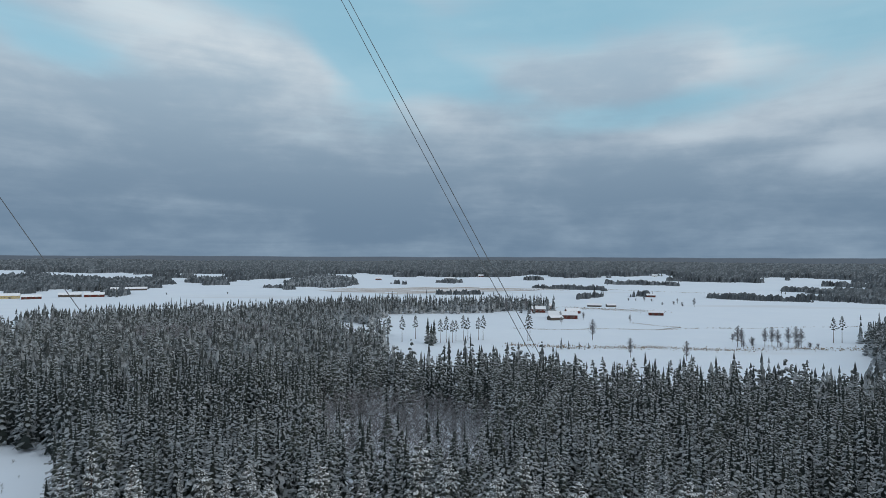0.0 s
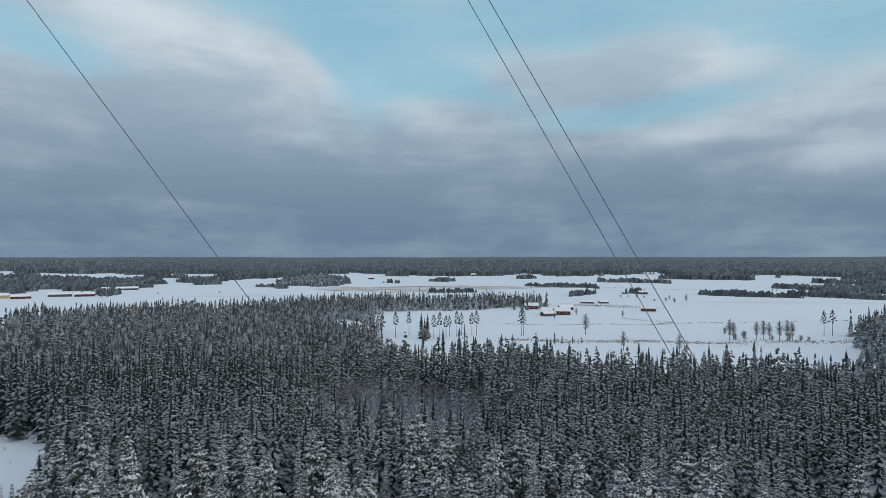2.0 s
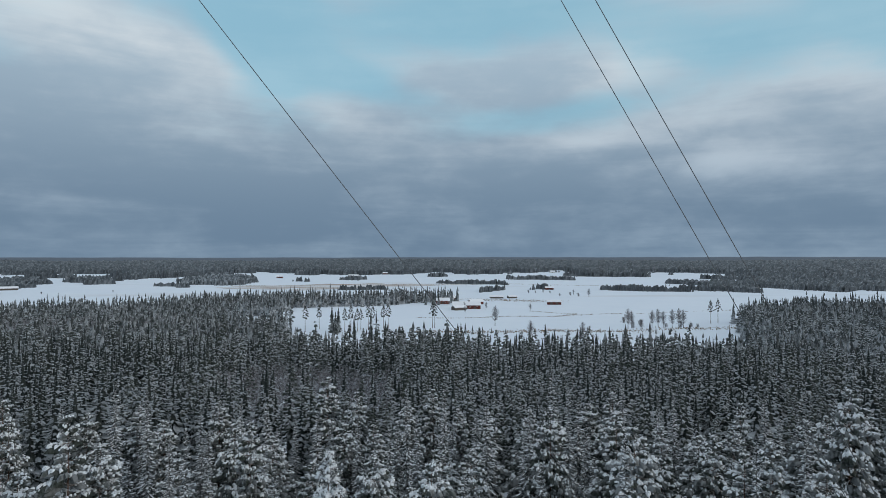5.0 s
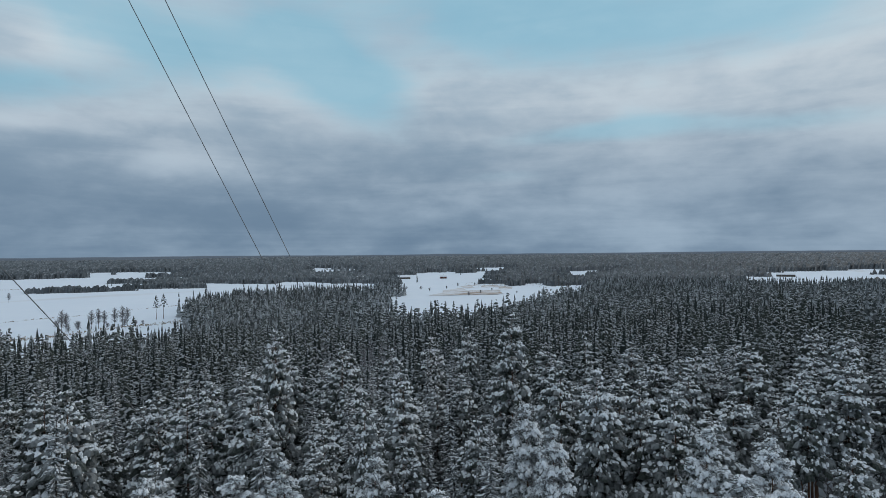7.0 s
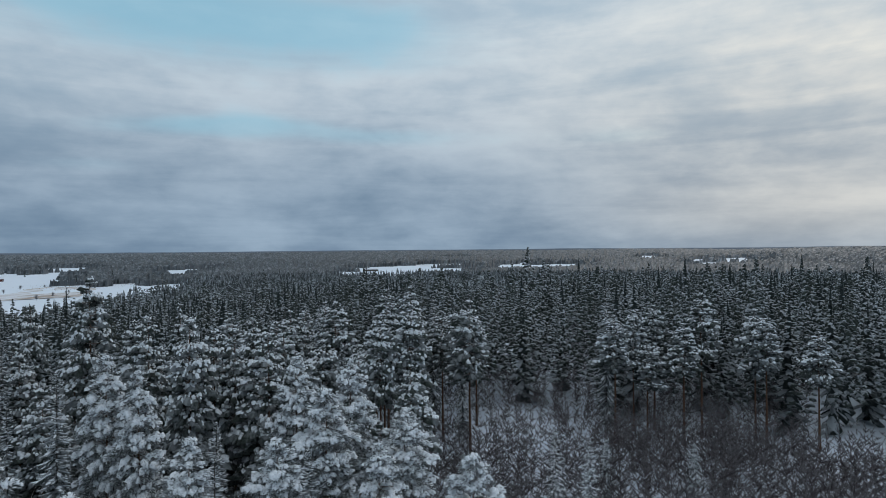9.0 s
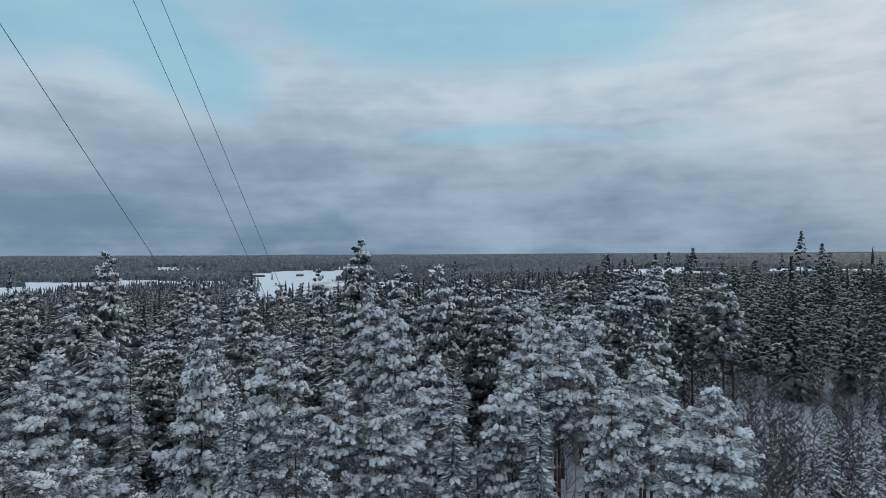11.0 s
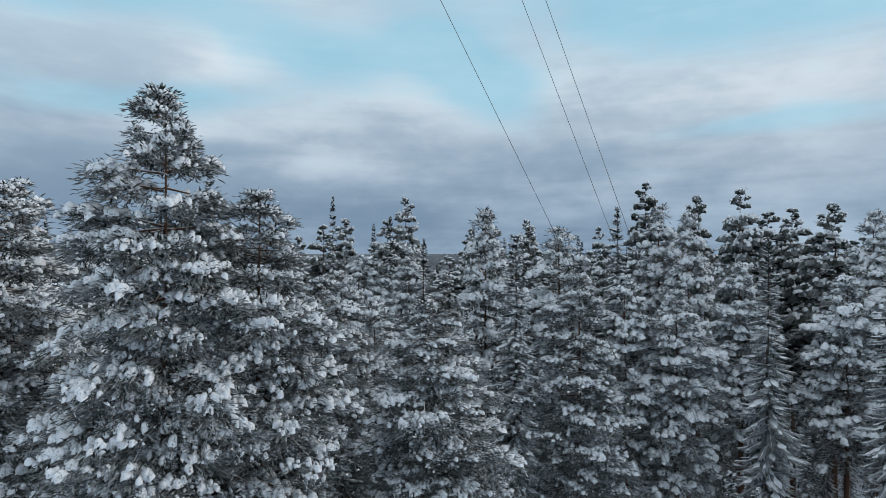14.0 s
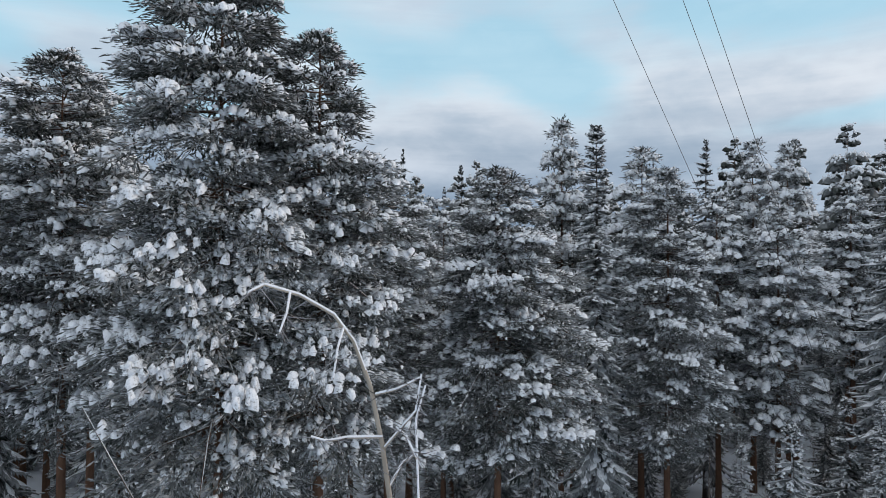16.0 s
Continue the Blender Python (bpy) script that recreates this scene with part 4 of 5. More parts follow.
def plant_forest():
    tiers = [
        ("forest", 95, 160, 5.0, 31, [lumps(300 + i, 20, 2.0 + 0.12 * i, 64, 0.95, 0.28, 4) for i in range(5)], [spruce(310 + i, 20, 2.1 + 0.15 * i, 84, 2, 0) for i in range(5)], [bare_tree(320 + i, 12, 2.4, 26, 1, 2.6) for i in range(3)]),
        ("forest_behind", 160, 260, 5.2, 34, [lumps(302 + i, 20, 2.1 + 0.1 * i, 32, 1.3, 0.28, 4) for i in range(5)], [spruce(315 + i, 20, 2.3 + 0.12 * i, 46, 2, 0) for i in range(5)], [bare_tree(325 + i, 12, 2.4, 26, 1, 2.6) for i in range(3)]),
        ("woods", 260, 600, 5.6, 32, [lumps(330 + i, 20, 2.2, 9, 2.6) for i in range(4)], [skirts(340 + i, 20, 2.5, 9, 8) for i in range(4)], [bare_tree(350 + i, 12, 2.6, 14, 0, 5.5) for i in range(3)]),
        ("distant_trees", 600, 1050, 7.0, 33, [skirts(360 + i, 20, 3.1, 5, 6) for i in range(3)], [skirts(370 + i, 20, 3.0, 6, 6) for i in range(3)], [bare_tree(380 + i, 12, 3.0, 14, 0, 8.0) for i in range(2)]),
    ]
    for name, lo, hi, gap, seed, pines, spruces, bares in tiers:
        x, y, rng = scatter(lo, hi, gap, -47, 135, seed)
        kind = species(x, y, rng)
        tall = 19.5 if lo < 200 else 15.5
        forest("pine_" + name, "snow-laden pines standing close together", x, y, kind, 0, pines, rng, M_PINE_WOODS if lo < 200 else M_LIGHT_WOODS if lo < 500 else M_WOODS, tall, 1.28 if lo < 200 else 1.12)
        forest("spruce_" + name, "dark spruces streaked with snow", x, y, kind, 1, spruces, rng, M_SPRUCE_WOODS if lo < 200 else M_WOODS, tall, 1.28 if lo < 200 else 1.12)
        if lo < 500:
            x2, y2, rng = scatter(lo, hi, gap * 0.62, -47, 135, seed + 50)
            thick = np.zeros(len(x2), bool)
            for poly in BIRCHES:
                thick |= inside(poly, x2, y2)
            x, y, kind = np.append(x, x2[thick]), np.append(y, y2[thick]), np.append(kind, np.full(int(thick.sum()), 2))
        forest("birch_" + name, "leafless frosted birches and alders", x, y, kind, 2, bares, rng, M_TWIG, 20.0)


plant_forest()

# ---- guy wires of a mast out of view ----


def make_wire(name, low, high, radius):
    a, b = np.array([low], float), np.array([high], float)
    v, t = limbs(a, b, np.array([radius]), np.array([radius]), 6)
    return tagged(new("guy_wire", raw_mesh("guy_wire", v, t, [M_STEEL], smooth=True)), "thin straight steel guy wire running down into the forest", "cable", "guy wires")


for low, high in (((27.6, 7.9, 0.0), (-72.7, 17.6, 130.0)), ((24.9, 6.1, 0.0), (-44.2, 23.3, 130.0)), ((25.1, 6.0, 0.0), (-44.3, 20.7, 130.0))):
    make_wire("guy_wire", low, high, 0.0075)

# ---- young trees, undergrowth and the broken birch near the end of the path ----


def young_spruce(x, y, top, seed, wide):
    rng = np.random.default_rng(seed)
    z = float(ground_z(x, y))
    h = top - z
    ob = tagged(new("young_spruce"), "small spruce bowed under thick fresh snow", "tree", "young spruces")
    ob.matrix_basis = pose(x, y, z, 0, 0, rng.uniform(0, 360))
    v, f, _ = trunk_mesh(rng, h * 0.97, 0.07, 6, 5, 0.05)
    part("trunk", raw_mesh("trunk", v, f, [M_SPRUCE_BARK], smooth=True), ob)
    needles, snow = spruce(seed, h, wide, 170, 8, 3)
    part("crown", raw_mesh("crown", *needles, [M_SPRUCE]), ob)
    tagged(part("snow_load", raw_mesh("snow_load", *snow, [M_LOAD], smooth=True), ob), "fresh snow lying on the boughs", kind="stuff")
    return ob


for i, (x, y, top, wide) in enumerate(((21.8, 9.1, 8.3, 1.9), (26.1, 9.0, 8.5, 1.7), (49.4, -13.5, 12.0, 1.9), (42.8, -14.4, 13.0, 2.0), (23.1, 11.3, 6.8, 1.2), (16.6, 14.9, 15.5, 1.5), (61.3, -22.2, 7.0, 1.7), (56.0, -29.0, 8.0, 1.8))):
    young_spruce(x, y, top, 500 + i, wide)


def plant_undergrowth():
    """Frosted saplings between the trunks."""
    rng = np.random.default_rng(77)
    for _ in range(110):
        a, d = radians(rng.uniform(18, 112)), rng.uniform(17, 62)
        plant_bare(d * math.sin(a), d * math.cos(a), rng.uniform(0.3, 0.62), rng)
    for _ in range(190):
        a, d = radians(rng.uniform(-4, 82)), math.sqrt(rng.uniform(22 ** 2, 78 ** 2))
        x, y = d * math.sin(a), d * math.cos(a)
        if bool(wooded(np.array([x]), np.array([y]))[0]):
            plant("spruce", x, y, float(ground_z(x, y)) + rng.uniform(3.5, 10.0), rng, 0.55)
    plant_bare(34.6, 3.4, 1.12, rng)
    plant_bare(31.0, 5.0, 0.8, rng)


plant_undergrowth()


def thicket():
    """A low birch thicket in the clearing."""
    rng = np.random.default_rng(88)
    x, y = rng.uniform(18, 90, 3400), rng.uniform(-65, 0, 3400)
    k = inside(THICKET, x, y) & (rng.uniform(0, 1, 3400) < np.where(np.hypot(x - 76, y + 20) < 8, 0.1, 1.0))
    x, y = x[k], y[k]
    a, d = np.radians(rng.uniform(82, 126, 1300)), np.sqrt(rng.uniform(72 ** 2, 135 ** 2, 1300))
    x, y = np.append(x, d * np.sin(a)), np.append(y, d * np.cos(a))
    pairs = [bare_tree(700 + i, 6.5, 1.6, 16, 1, 2.4) for i in range(3)]
    pick = rng.integers(0, 3, len(x))
    parts = []
    for i, pair in enumerate(pairs):
        s = pick == i
        parts.append(grow(pair, x[s], y[s], rng.uniform(0.7, 1.3, int(s.sum())), rng.uniform(0.6, 1.25, int(s.sum())), rng))
    v, t = stack(parts)
    tagged(new("birch_thicket", raw_mesh("birch_thicket", v, t, [M_BRUSH])), "low frosted birch thicket filling the clearing and the wood behind it", "thicket", kind="stuff")


thicket()


def plantation():
    """A stand of young conifers, white with snow, on cleared ground."""
    rng = np.random.default_rng(90)
    x, y = rng.uniform(185, 430, 9000), rng.uniform(-70, 32, 9000)
    k = inside(PLANTATION, x, y)
    x, y = x[k], y[k]
    v, t = grow(skirts(712, 4.0, 0.9, 4, 6), x, y, rng.uniform(0.7, 1.2, len(x)), rng.uniform(0.5, 1.2, len(x)), rng)
    tagged(new("young_plantation", raw_mesh("young_plantation", v, t, [M_PINE_WOODS])), "young conifers white with snow on cleared ground", "plantation", kind="stuff")


plantation()


def clearing_brush():
    """Low leafless brush scattered over the snowy clearing."""
    rng = np.random.default_rng(89)
    x, y = rng.uniform(-120, -45, 700), rng.uniform(60, 170, 700)
    k = ~wooded(x, y) & (np.sin(x * 0.21) * np.cos(y * 0.17) + rng.normal(0, 0.5, 700) > 0.35)
    x, y = x[k], y[k]
    v, t = grow(bare_tree(711, 2.2, 1.0, 16, 1, 1.6), x, y, rng.uniform(0.5, 1.2, len(x)), rng.uniform(0.4, 1.1, len(x)), rng)
    tagged(new("clearing_brush", raw_mesh("clearing_brush", v, t, [M_TWIG])), "low leafless brush poking through the snow of a clearing", "brush", kind="stuff")


clearing_brush()


def chain(points, radius, tip):
    p = np.array(points, float)
    r = np.linspace(radius, tip, len(p))
    return limbs(p[:-1], p[1:], r[:-1], r[1:], 7)


def snow_on(points, radius, tip):
    p = np.array(points, float)
    r = np.linspace(radius, tip, len(p))
    return limbs(p[:-1] + UP * r[:-1, None] * 0.75, p[1:] + UP * r[1:, None] * 0.75, r[:-1] * 0.85, r[1:] * 0.85, 7)


def broken_birch():
    ob = tagged(new("bent_birch"), "slender birch bent over in an arch under a line of snow", "tree")
    base = (3.824, 4.802, 0.000)
    ob.matrix_basis = pose(*base)
    stem = [(3.824, 4.802, 0.000), (3.808, 4.813, 6.000), (3.784, 4.827, 11.768), (3.734, 4.860, 12.177), (3.663, 4.906, 12.586), (3.562, 4.967, 12.902), (3.441, 5.037, 13.091), (3.230, 5.142, 13.232), (2.986, 5.179, 13.311), (2.866, 5.183, 13.254)]
    side = [
        [(3.684, 4.870, 12.524), (3.774, 4.741, 12.571), (3.926, 4.651, 12.653)], [(3.721, 4.838, 12.224), (3.480, 4.910, 12.249), (3.340, 4.945, 12.240), (3.241, 4.981, 12.281)],
        [(3.740, 4.837, 12.146), (3.894, 4.674, 12.413), (3.926, 4.651, 12.672)], [(3.795, 4.803, 11.389), (3.910, 4.658, 11.799), (3.894, 4.671, 12.353), (3.947, 4.631, 12.593)], [(3.897, 4.665, 12.082), (3.836, 4.708, 12.240), (3.781, 4.754, 12.303)],
        [(3.777, 4.830, 11.862), (3.871, 4.801, 12.020), (3.996, 4.765, 12.082)], [(3.500, 5.003, 12.996), (3.402, 4.912, 12.870), (3.336, 4.852, 12.681)], [(3.157, 5.141, 13.248), (3.091, 5.049, 13.122), (3.027, 5.019, 12.996)],
    ]
    o = np.array(base)
    local = [[tuple(np.array(q) - o) for q in s] for s in [stem] + side]
    part("trunk", raw_mesh("trunk", *chain(local[0], 0.024, 0.006), [M_BIRCH_BARK], smooth=True), ob)
    for s in local[1:]:
        part("branch", raw_mesh("branch", *chain(s, 0.009, 0.004), [M_BIRCH_BARK], smooth=True), ob)
    part("snow_line", raw_mesh("snow_line", *snow_on(local[0][3:], 0.016, 0.010), [M_ROOF_SNOW], smooth=True), ob, "ridge of snow along the stem")
    for s in local[1:]:
        part("snow_line", raw_mesh("snow_line", *snow_on(s, 0.011, 0.008), [M_ROOF_SNOW], smooth=True), ob, "ridge of snow along a branch")
    rng = np.random.default_rng(9)
    twigs = []
    for s in local:
        p = np.array(s[-4:] if len(s) > 4 else s)
        for _ in range(16):
            i = rng.integers(0, len(p) - 1)
            q = p[i] + (p[i + 1] - p[i]) * rng.uniform()
            w = unit(rng.normal(0, 1, 3) * np.array([1, 1, 0.6]) - UP * 0.35)
            twigs.append((q, q + w * rng.uniform(0.08, 0.22)))
    a, c = np.array([t[0] for t in twigs]), np.array([t[1] for t in twigs])
    tagged(part("brushwood", raw_mesh("brushwood", *limbs(a, c, np.full(len(a), 0.004), np.full(len(a), 0.002)), [M_TWIG]), ob), kind="stuff")


broken_birch()


def leaning_stem():
    # The thin slanting wire by the pines, built as a snowy dead stem.
    ob = tagged(new("leaning_stem"), "thin wire slanting between the pines, built as a dead stem with snow along it", "tree")
    o = np.array((6.44, 12.38, 0.0))
    ob.matrix_basis = pose(*o)
    p = [np.zeros(3), np.array((4.65, 12.75, 7.4)) - o, np.array((3.06, 13.10, 10.9)) - o]
    part("trunk", raw_mesh("trunk", *chain(p, 0.022, 0.010), [M_SPRUCE_BARK], smooth=True), ob)
    part("snow_line", raw_mesh("snow_line", *snow_on(p, 0.018, 0.011), [M_ROOF_SNOW], smooth=True), ob, "ridge of snow along the stem")


leaning_stem()

# ---- farms on the plain ----


def box(x0, x1, y0, y1, z0, z1):
    v = np.array([(x, y, z) for z in (z0, z1) for x, y in ((x0, y0), (x1, y0), (x1, y1), (x0, y1))], float)
    f = [(0, 2, 1), (0, 3, 2), (4, 5, 6), (4, 6, 7)]
    for i in range(4):
        j = (i + 1) % 4
        f += [(i, j, 4 + j), (i, 4 + j, 4 + i)]
    return v, np.array(f)


def farm_building(name, label, x, y, turn, length, width, wall, roof, mat, doors=2, windows=3, chimney=False):
    """A gabled building: walls, snow-covered roof with eaves, doors and windows."""
    ob = tagged(new(name), label, "building", "farm buildings")
    ob.matrix_basis = pose(x, y, float(ground_z(x, y)) - 0.1, 0, 0, turn)
    a, w = length / 2, width / 2
    v = np.array([(sx * a, sy * w, z) for z in (0, wall) for sx, sy in ((-1, -1), (1, -1), (1, 1), (-1, 1))] + [(-a, 0, wall + roof), (a, 0, wall + roof)], float)
    f = []
    for i in range(4):
        j = (i + 1) % 4
        f += [(i, j, 4 + j), (i, 4 + j, 4 + i)]
    f += [(5, 6, 9), (7, 4, 8)]
    part("wall", raw_mesh("wall", v, np.array(f), [mat]), ob)
    for s in (-1, 1):
        e, t = 0.6, 0.35
        k = roof / w
        p = np.array([(sx, yy, wall + roof - abs(yy) * k + dz) for dz in (0.02, t) for sx, yy in ((-a - e, 0), (a + e, 0), (a + e, s * (w + e)), (-a - e, s * (w + e)))], float)
        q = [(0, 1, 2), (0, 2, 3), (4, 6, 5), (4, 7, 6)] + [u for i in range(4) for u in ((i, 4 + i, (i + 1) % 4), ((i + 1) % 4, 4 + i, 4 + (i + 1) % 4))]
        q = np.array(q) if s < 0 else np.array(q)[:, ::-1]
        part("roof", raw_mesh("roof", p, q, [M_ROOF_SNOW]), ob, "roof slope under snow")
    for i in range(doors):
        c = -a + length * (i + 0.7) / (doors + 0.4)
        part("door", raw_mesh("door", *box(c - 1.4, c + 1.4, -w - 0.08, -w + 0.05, 0.1, min(wall - 0.4, 3.0)), [M_GREY_WOOD]), ob)
    for i in range(windows):
        c = -a + length * (i + 0.5) / windows
        win = part("window", raw_mesh("window", *box(c - 0.6, c + 0.6, -w - 0.06, -w + 0.02, wall * 0.45, wall * 0.45 + 1.2), [M_WHITE]), ob)
        part("pane", raw_mesh("pane", *box(c - 0.45, c + 0.45, -w - 0.09, -w - 0.03, wall * 0.45 + 0.15, wall * 0.45 + 1.05), [M_DARK_GLASS]), win)
    if chimney:
        part("chimney", raw_mesh("chimney", *box(-0.5, 0.5, 0.3, 1.2, wall, wall + roof + 1.2), [M_RED]), ob)
    return ob


BUILDINGS = [
    ("barn", "long red barn with snow on its roof", 140, 708, -8, 33, 14, 4.6, 3.6, "red", 3, 4, False),
    ("barn_annex", "dark board shed built against the red barn", 127, 686, 20, 15, 9, 3.4, 2.2, "grey", 2, 0, False),
    ("farmhouse", "red farmhouse with a snowy roof beside spruces", 124, 785, -5, 17, 9, 4.6, 3.2, "red", 1, 5, True),
    ("storehouse", "red storehouse behind the barn", 165, 770, 10, 18, 8, 4.0, 2.8, "red", 2, 2, False),
    ("farmhouse", "small red house near the barn", 147, 830, 0, 11, 8, 5.0, 3.0, "red", 1, 3, True),
    ("field_barn", "low grey field barn with a sagging snowy roof", 220, 880, -12, 20, 8, 2.8, 1.8, "grey", 2, 0, False),
    ("field_barn", "low grey hay shed in the field", 243, 876, 8, 13, 7, 2.6, 1.6, "grey", 1, 0, False),
    ("field_barn", "dark red hay barn standing alone in the snow", 263, 748, -14, 17, 8, 3.6, 1.8, "red", 2, 0, False),
    ("storehouse", "red shed among bushes across the field", 377, 1098, -10, 15, 8, 3.6, 2.4, "red", 1, 1, False),
    ("farmhouse", "yellow wooden farmhouse with a snowy roof", -707, 990, 28, 26, 11, 5.5, 3.4, "yellow", 1, 6, True),
    ("barn", "bright red barn with a white roof edge", -664, 978, 30, 27, 10, 4.2, 2.6, "red", 3, 2, False),
    ("barn", "grey barn under snow behind trees", -640, 1040, 28, 34, 12, 4.4, 3.2, "grey", 2, 2, False),
    ("storehouse", "red outbuilding under a broad snowy roof", -601, 1045, 26, 30, 13, 4.2, 3.4, "red", 2, 2, False),
    ("farmhouse", "small house at the wood's edge", -662, 1222, 20, 14, 9, 4.4, 3.0, "white", 1, 3, True),
    ("barn", "long white-roofed barn at the wood's edge", -630, 1245, 24, 40, 12, 4.0, 3.0, "grey", 3, 2, False),
    ("farmhouse", "distant red farmhouse among trees", -195, 1834, 5, 18, 10, 5.0, 3.4, "red", 1, 4, True),
    ("barn", "distant grey barn among trees", 20, 1880, -4, 30, 12, 4.5, 3.4, "grey", 2, 2, False),
    ("farmhouse", "distant white house by the road", 790, 2260, -20, 20, 11, 5.5, 3.6, "white", 1, 4, True),
    ("farmhouse", "distant red house across the fields", 135, 2160, 0, 18, 10, 5.0, 3.4, "red", 1, 4, True),
    ("farmhouse", "red house behind the bog", 1190, 738, -58, 16, 9, 4.6, 3.2, "red", 1, 4, True),
    ("barn", "white-roofed barn beyond the bog", 1138, 809, -52, 24, 10, 4.2, 3.0, "grey", 2, 2, False),
    ("farmhouse", "pale house at the edge of the far field", 1079, 891, -50, 17, 9, 4.8, 3.2, "white", 1, 4, True),
    ("barn", "barn on the far side of the open field", 1500, 60, -88, 36, 12, 4.6, 3.2, "grey", 3, 2, False),
    ("farmhouse", "house by the southern field", 1500, -420, -105, 20, 10, 5.0, 3.4, "white", 1, 4, True),
]
PAINT = {"red": M_RED, "grey": M_GREY_WOOD, "yellow": M_YELLOW, "white": M_WHITE}
for name, label, x, y, turn, length, width, wall, roof, paint, doors, windows, chimney in BUILDINGS:
    farm_building(name, label, x, y, turn, length, width, wall, roof, PAINT[paint], doors, windows, chimney)

# ---- single trees and bushes on the plain ----


def plain_kind(name, label, crown, trunk_h, r, mat, trunk_mat, group):
    rng = np.random.default_rng(len(label))
    v, f, _ = trunk_mesh(rng, trunk_h, r, 7, 6, 0.3)
    return tree_kind(name, label, crown, (v, f), mat, trunk_mat, group)


def set_out(first, places, rng):
    """The first stands at the first place, copies at the others: x, y, size."""
    for i, (x, y, s) in enumerate(places):
        m = pose(x, y, float(ground_z(x, y)) - 0.1, 0, 0, rng.uniform(0, 360))
        ob = first if i == 0 else copy_thing(first, m)
        ob.matrix_basis = m
        ob.scale = (s, s, s)


def plant_plain():
    rng = np.random.default_rng(66)
    slim = plain_kind("field_pine", "tall bare-stemmed pine at the edge of the snowy field", lumps(601, 20, 2.4, 26, 1.6, 0.5), 19.6, 0.2, M_PINE_WOODS, M_PINE_BARK, "field pines")
    set_out(slim, [(-33, 493, 1.1), (-23, 515, 1.05), (-2, 491, 1.0), (3, 494, 1.1), (8, 494, 0.95), (11, 502, 0.9), (17, 502, 1.1), (21, 506, 1.0), (30, 510, 1.0), (34, 510, 1.08), (71, 505, 1.2), (73, 507, 1.1), (326, 506, 1.1), (334, 507, 1.15), (978, 376, 1.1), (984, 365, 1.1), (1176, 867, 0.9), (1206, 824, 0.8), (716, 271, 1.0), (711, 262, 1.0), (727, 265, 1.0)], rng)
    dark = plain_kind("field_spruce", "dark spruce standing alone in the snowfield", skirts(602, 20, 3.0, 14, 9), 19.0, 0.2, M_SPRUCE_WOODS, M_SPRUCE_BARK, "field spruces")
    set_out(dark, [(-12, 487, 1.05), (-7, 487, 1.0), (-9, 475, 0.9), (669, 1197, 0.45), (678, 1199, 0.4), (281, 1123, 1.0), (293, 1108, 0.7), (-693, 1224, 1.0), (-560, 1040, 0.9), (-572, 1044, 0.8), (1105, 585, 0.8), (1199, 584, 0.9), (1223, 548, 0.9), (116, 770, 0.8), (109, 765, 0.9), (100, 775, 0.8), (134, 806, 0.8), (90, 460, 0.45), (96, 462, 0.35), (104, 462, 0.3), (112, 466, 0.25), (1017, 693, 0.75), (1414, 821, 0.6), (1059, 793, 0.8), (1028, 517, 0.7), (827, 228, 0.8)], rng)
    round_top = plain_kind("bare_tree", "leafless round-headed tree in the snowfield", bare_tree(603, 17, 4.2, 150, 4, 3.5), 15, 0.2, M_TWIG, M_SPRUCE_BARK, "bare field trees")
    set_out(round_top, [(127, 514, 1.15), (232, 477, 1.1), (236, 479, 0.95), (254, 478, 0.95), (259, 477, 1.0), (263, 476, 0.9), (270, 474, 1.0), (275, 472, 1.08), (279, 472, 1.0), (363, 875, 0.85), (323, 972, 0.7), (363, 938, 0.6), (202, 654, 0.6), (125, 640, 0.55), (160, 690, 0.6), (136, 700, 0.6), (110, 800, 1.0), (84, 800, 1.0), (70, 790, 0.9), (130, 420, 0.9), (165, 410, 0.9), (1300, 590, 0.9), (1250, 520, 0.8), (980, 330, 0.8)], rng)
    bush = plain_kind("bush", "low leafless bush poking out of the snow", bare_tree(604, 5, 2.6, 90, 3, 3.0), 3, 0.05, M_TWIG, M_SPRUCE_BARK, "field bushes")
    spots = [(305, 996), (317, 996), (335, 972), (327, 903), (345, 905), (346, 875), (244, 510), (248, 486), (423, 1558), (689, 1753), (-499, 1094), (-402, 1131), (371, 1495), (681, 1753), (233, 470), (241, 472), (262, 470), (273, 466), (282, 466), (291, 470), (789, 638), (796, 609), (808, 594), (802, 567), (798, 537), (779, 508), (699, 394), (759, 409), (820, 422), (834, 511), (905, 532), (830, 344), (834, 333), (771, 358), (969, 534), (654, 231), (684, 231), (706, 228), (618, 224), (624, 243)]
    set_out(bush, [(x, y, rng.uniform(0.8, 1.5)) for x, y in spots], rng)


plant_plain()


def verge(points, count, spread, seed):
    """Dry grass and brush along a ditch."""
    rng = np.random.default_rng(seed)
    p = np.array(points, float)
    i = rng.integers(0, len(p) - 1, count)
    q = p[i] + (p[i + 1] - p[i]) * rng.uniform(0, 1, (count, 1)) + rng.normal(0, spread, (count, 2))
    root = np.column_stack([q, ground_z(q[:, 0], q[:, 1])])
    way = np.column_stack([rng.normal(0, 0.5, (count, 2)), np.ones(count)])
    ln = rng.uniform(0.4, 1.3, count)
    return kites(root, way, ln, ln * 0.9, ln * 0.2)


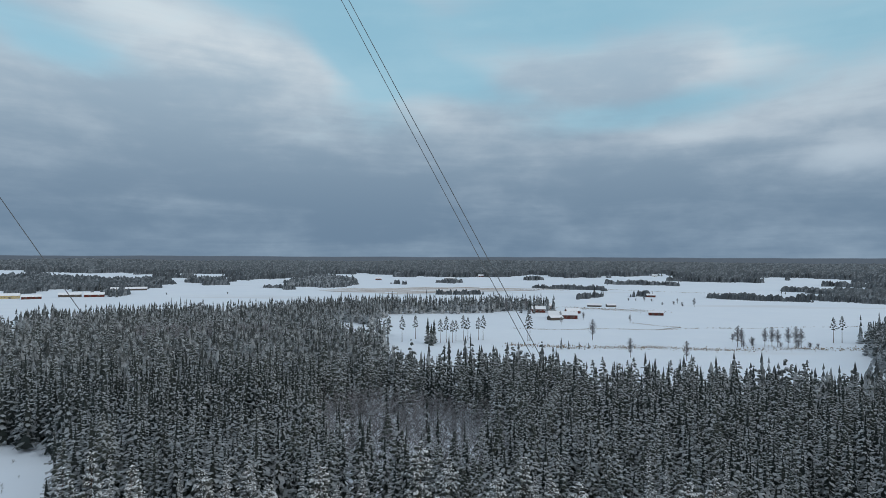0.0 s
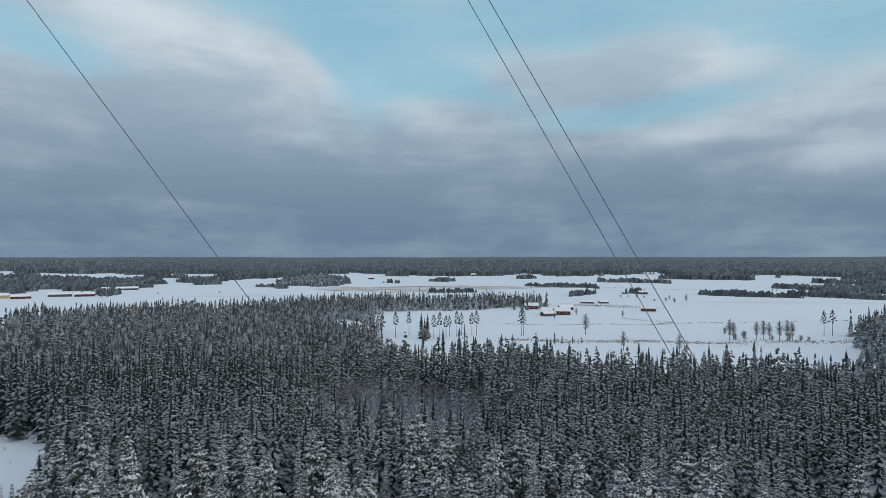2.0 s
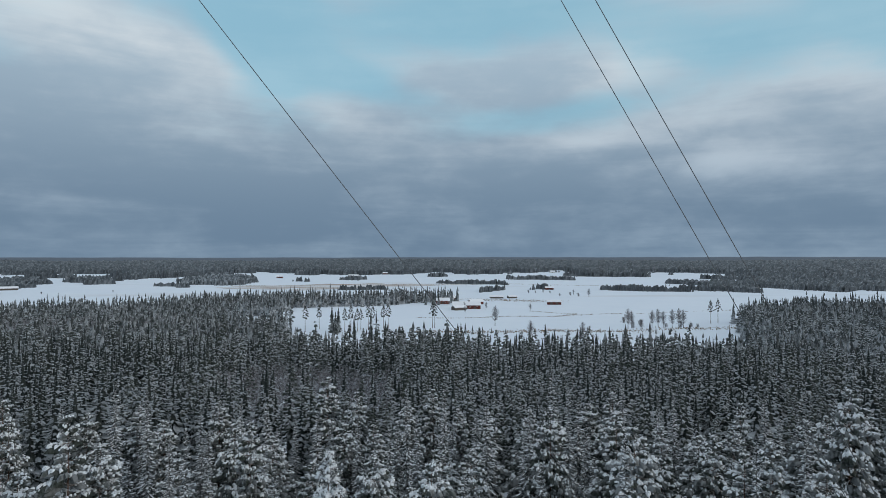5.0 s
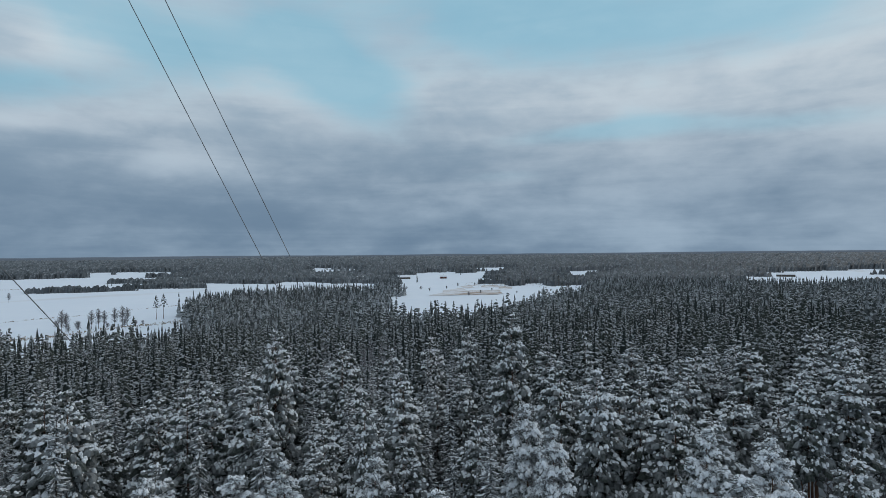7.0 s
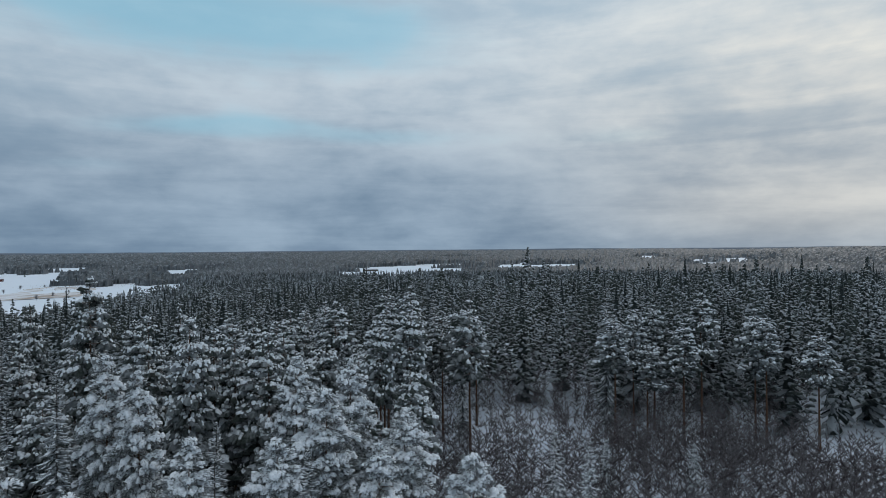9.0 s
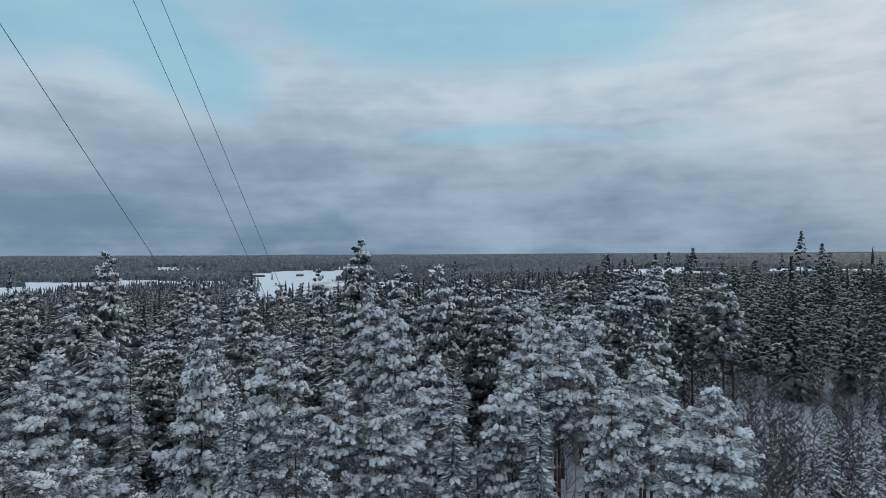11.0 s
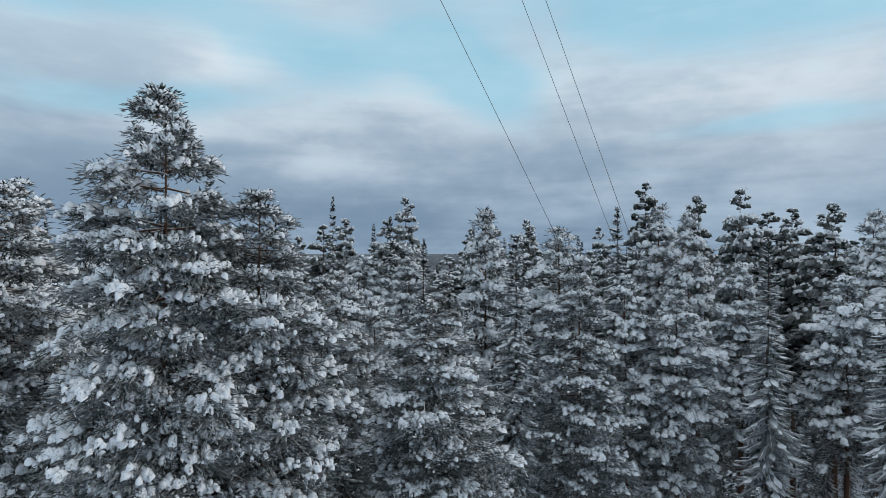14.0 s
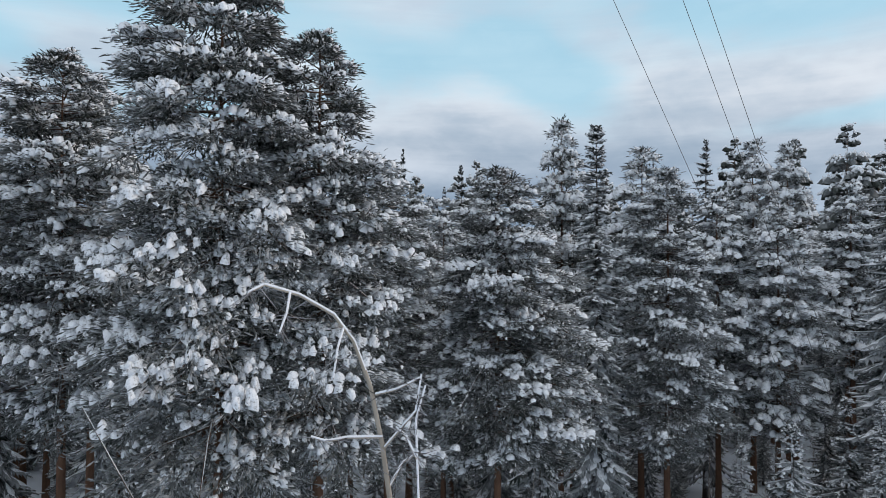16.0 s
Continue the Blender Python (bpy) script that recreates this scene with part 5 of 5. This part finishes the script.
M_STRAW = plain("dry_grass", (0.14, 0.10, 0.07, 1), (0.34, 0.27, 0.19, 1), 3.0)
for points, count, spread, seed in (
        ([(67, 596), (125, 591), (209, 595), (293, 610), (462, 638)], 420, 0.8, 1), ([(181, 857), (281, 800)], 900, 12.0, 2), ([(52, 477), (138, 468), (222, 461), (341, 472)], 1500, 5.0, 3),
        ([(-247, 1367), (-116, 1329), (95, 1344), (264, 1312), (344, 1387), (424, 1278), (536, 1208), (599, 1177)], 1500, 3.0, 4), ([(202, 654), (240, 612), (209, 595)], 200, 0.8, 5), ([(930, 480), (1050, 520), (1180, 460), (1020, 400)], 1500, 30.0, 6)):
    tagged(new("dry_grass", raw_mesh("dry_grass", *verge(points, count, spread, seed), [M_STRAW])), "dry grass and brush showing through snow along a ditch", "grass", kind="stuff")


def stubble_field(label, *corners):
    """A field with an uneven edge, a little above the snow around it."""
    p = np.array(corners, float)
    q = []
    for a, b in zip(p, np.roll(p, -1, 0)):
        side = np.array([a[1] - b[1], b[0] - a[0]]) * 0.03
        q += [a + (b - a) * f + side * math.sin(a[0] + 9 * f) for f in np.linspace(0, 1, 8)[:-1]]
    q = np.array([p.mean(0)] + q)
    z = ground_z(q[:, 0], q[:, 1]) + 0.35
    n = len(q) - 1
    f = np.array([(0, 1 + i, 1 + (i + 1) % n) for i in range(n)])
    tagged(new("stubble_field", raw_mesh("stubble_field", np.column_stack([q, z]), f, [M_STUBBLE])), label, "field", kind="structure")


k = Mat("thin_snow_on_stubble")
M_STUBBLE = k.colour(k.mix(k.ramp(k.noise(0.02, 6.0, 0.7, (0.4, 2.0, 1.0)), 0.40, 0.62), (0.66, 0.68, 0.72, 1), (0.36, 0.29, 0.24, 1)))
stubble_field("brown stubble field thinly covered with snow", (-262, 1254), (-90, 1150), (215, 1307), (287, 1359), (21, 1414), (-230, 1344))
stubble_field("brown bog with grass showing through thin snow", (685, 447), (820, 500), (990, 545), (942, 447), (741, 373))
stubble_field("reddish strip of stubble at the edge of a field", (1177, 457), (1274, 436), (1145, 392), (1115, 427))


def power_pole(x, y, h):
    ob = tagged(new("power_pole"), "thin wooden power pole at the wood's edge", "pole")
    ob.matrix_basis = pose(x, y, float(ground_z(x, y)) - 0.2)
    part("pole", raw_mesh("pole", *limbs(np.zeros((1, 3)), np.array([[0, 0, h]]), np.array([0.22]), np.array([0.14]), 7), [M_GREY_WOOD], smooth=True), ob)
    part("crossarm", raw_mesh("crossarm", *box(-1.2, 1.2, -0.08, 0.08, h - 0.9, h - 0.7), [M_GREY_WOOD]), ob)


power_pole(-336, 464, 16)
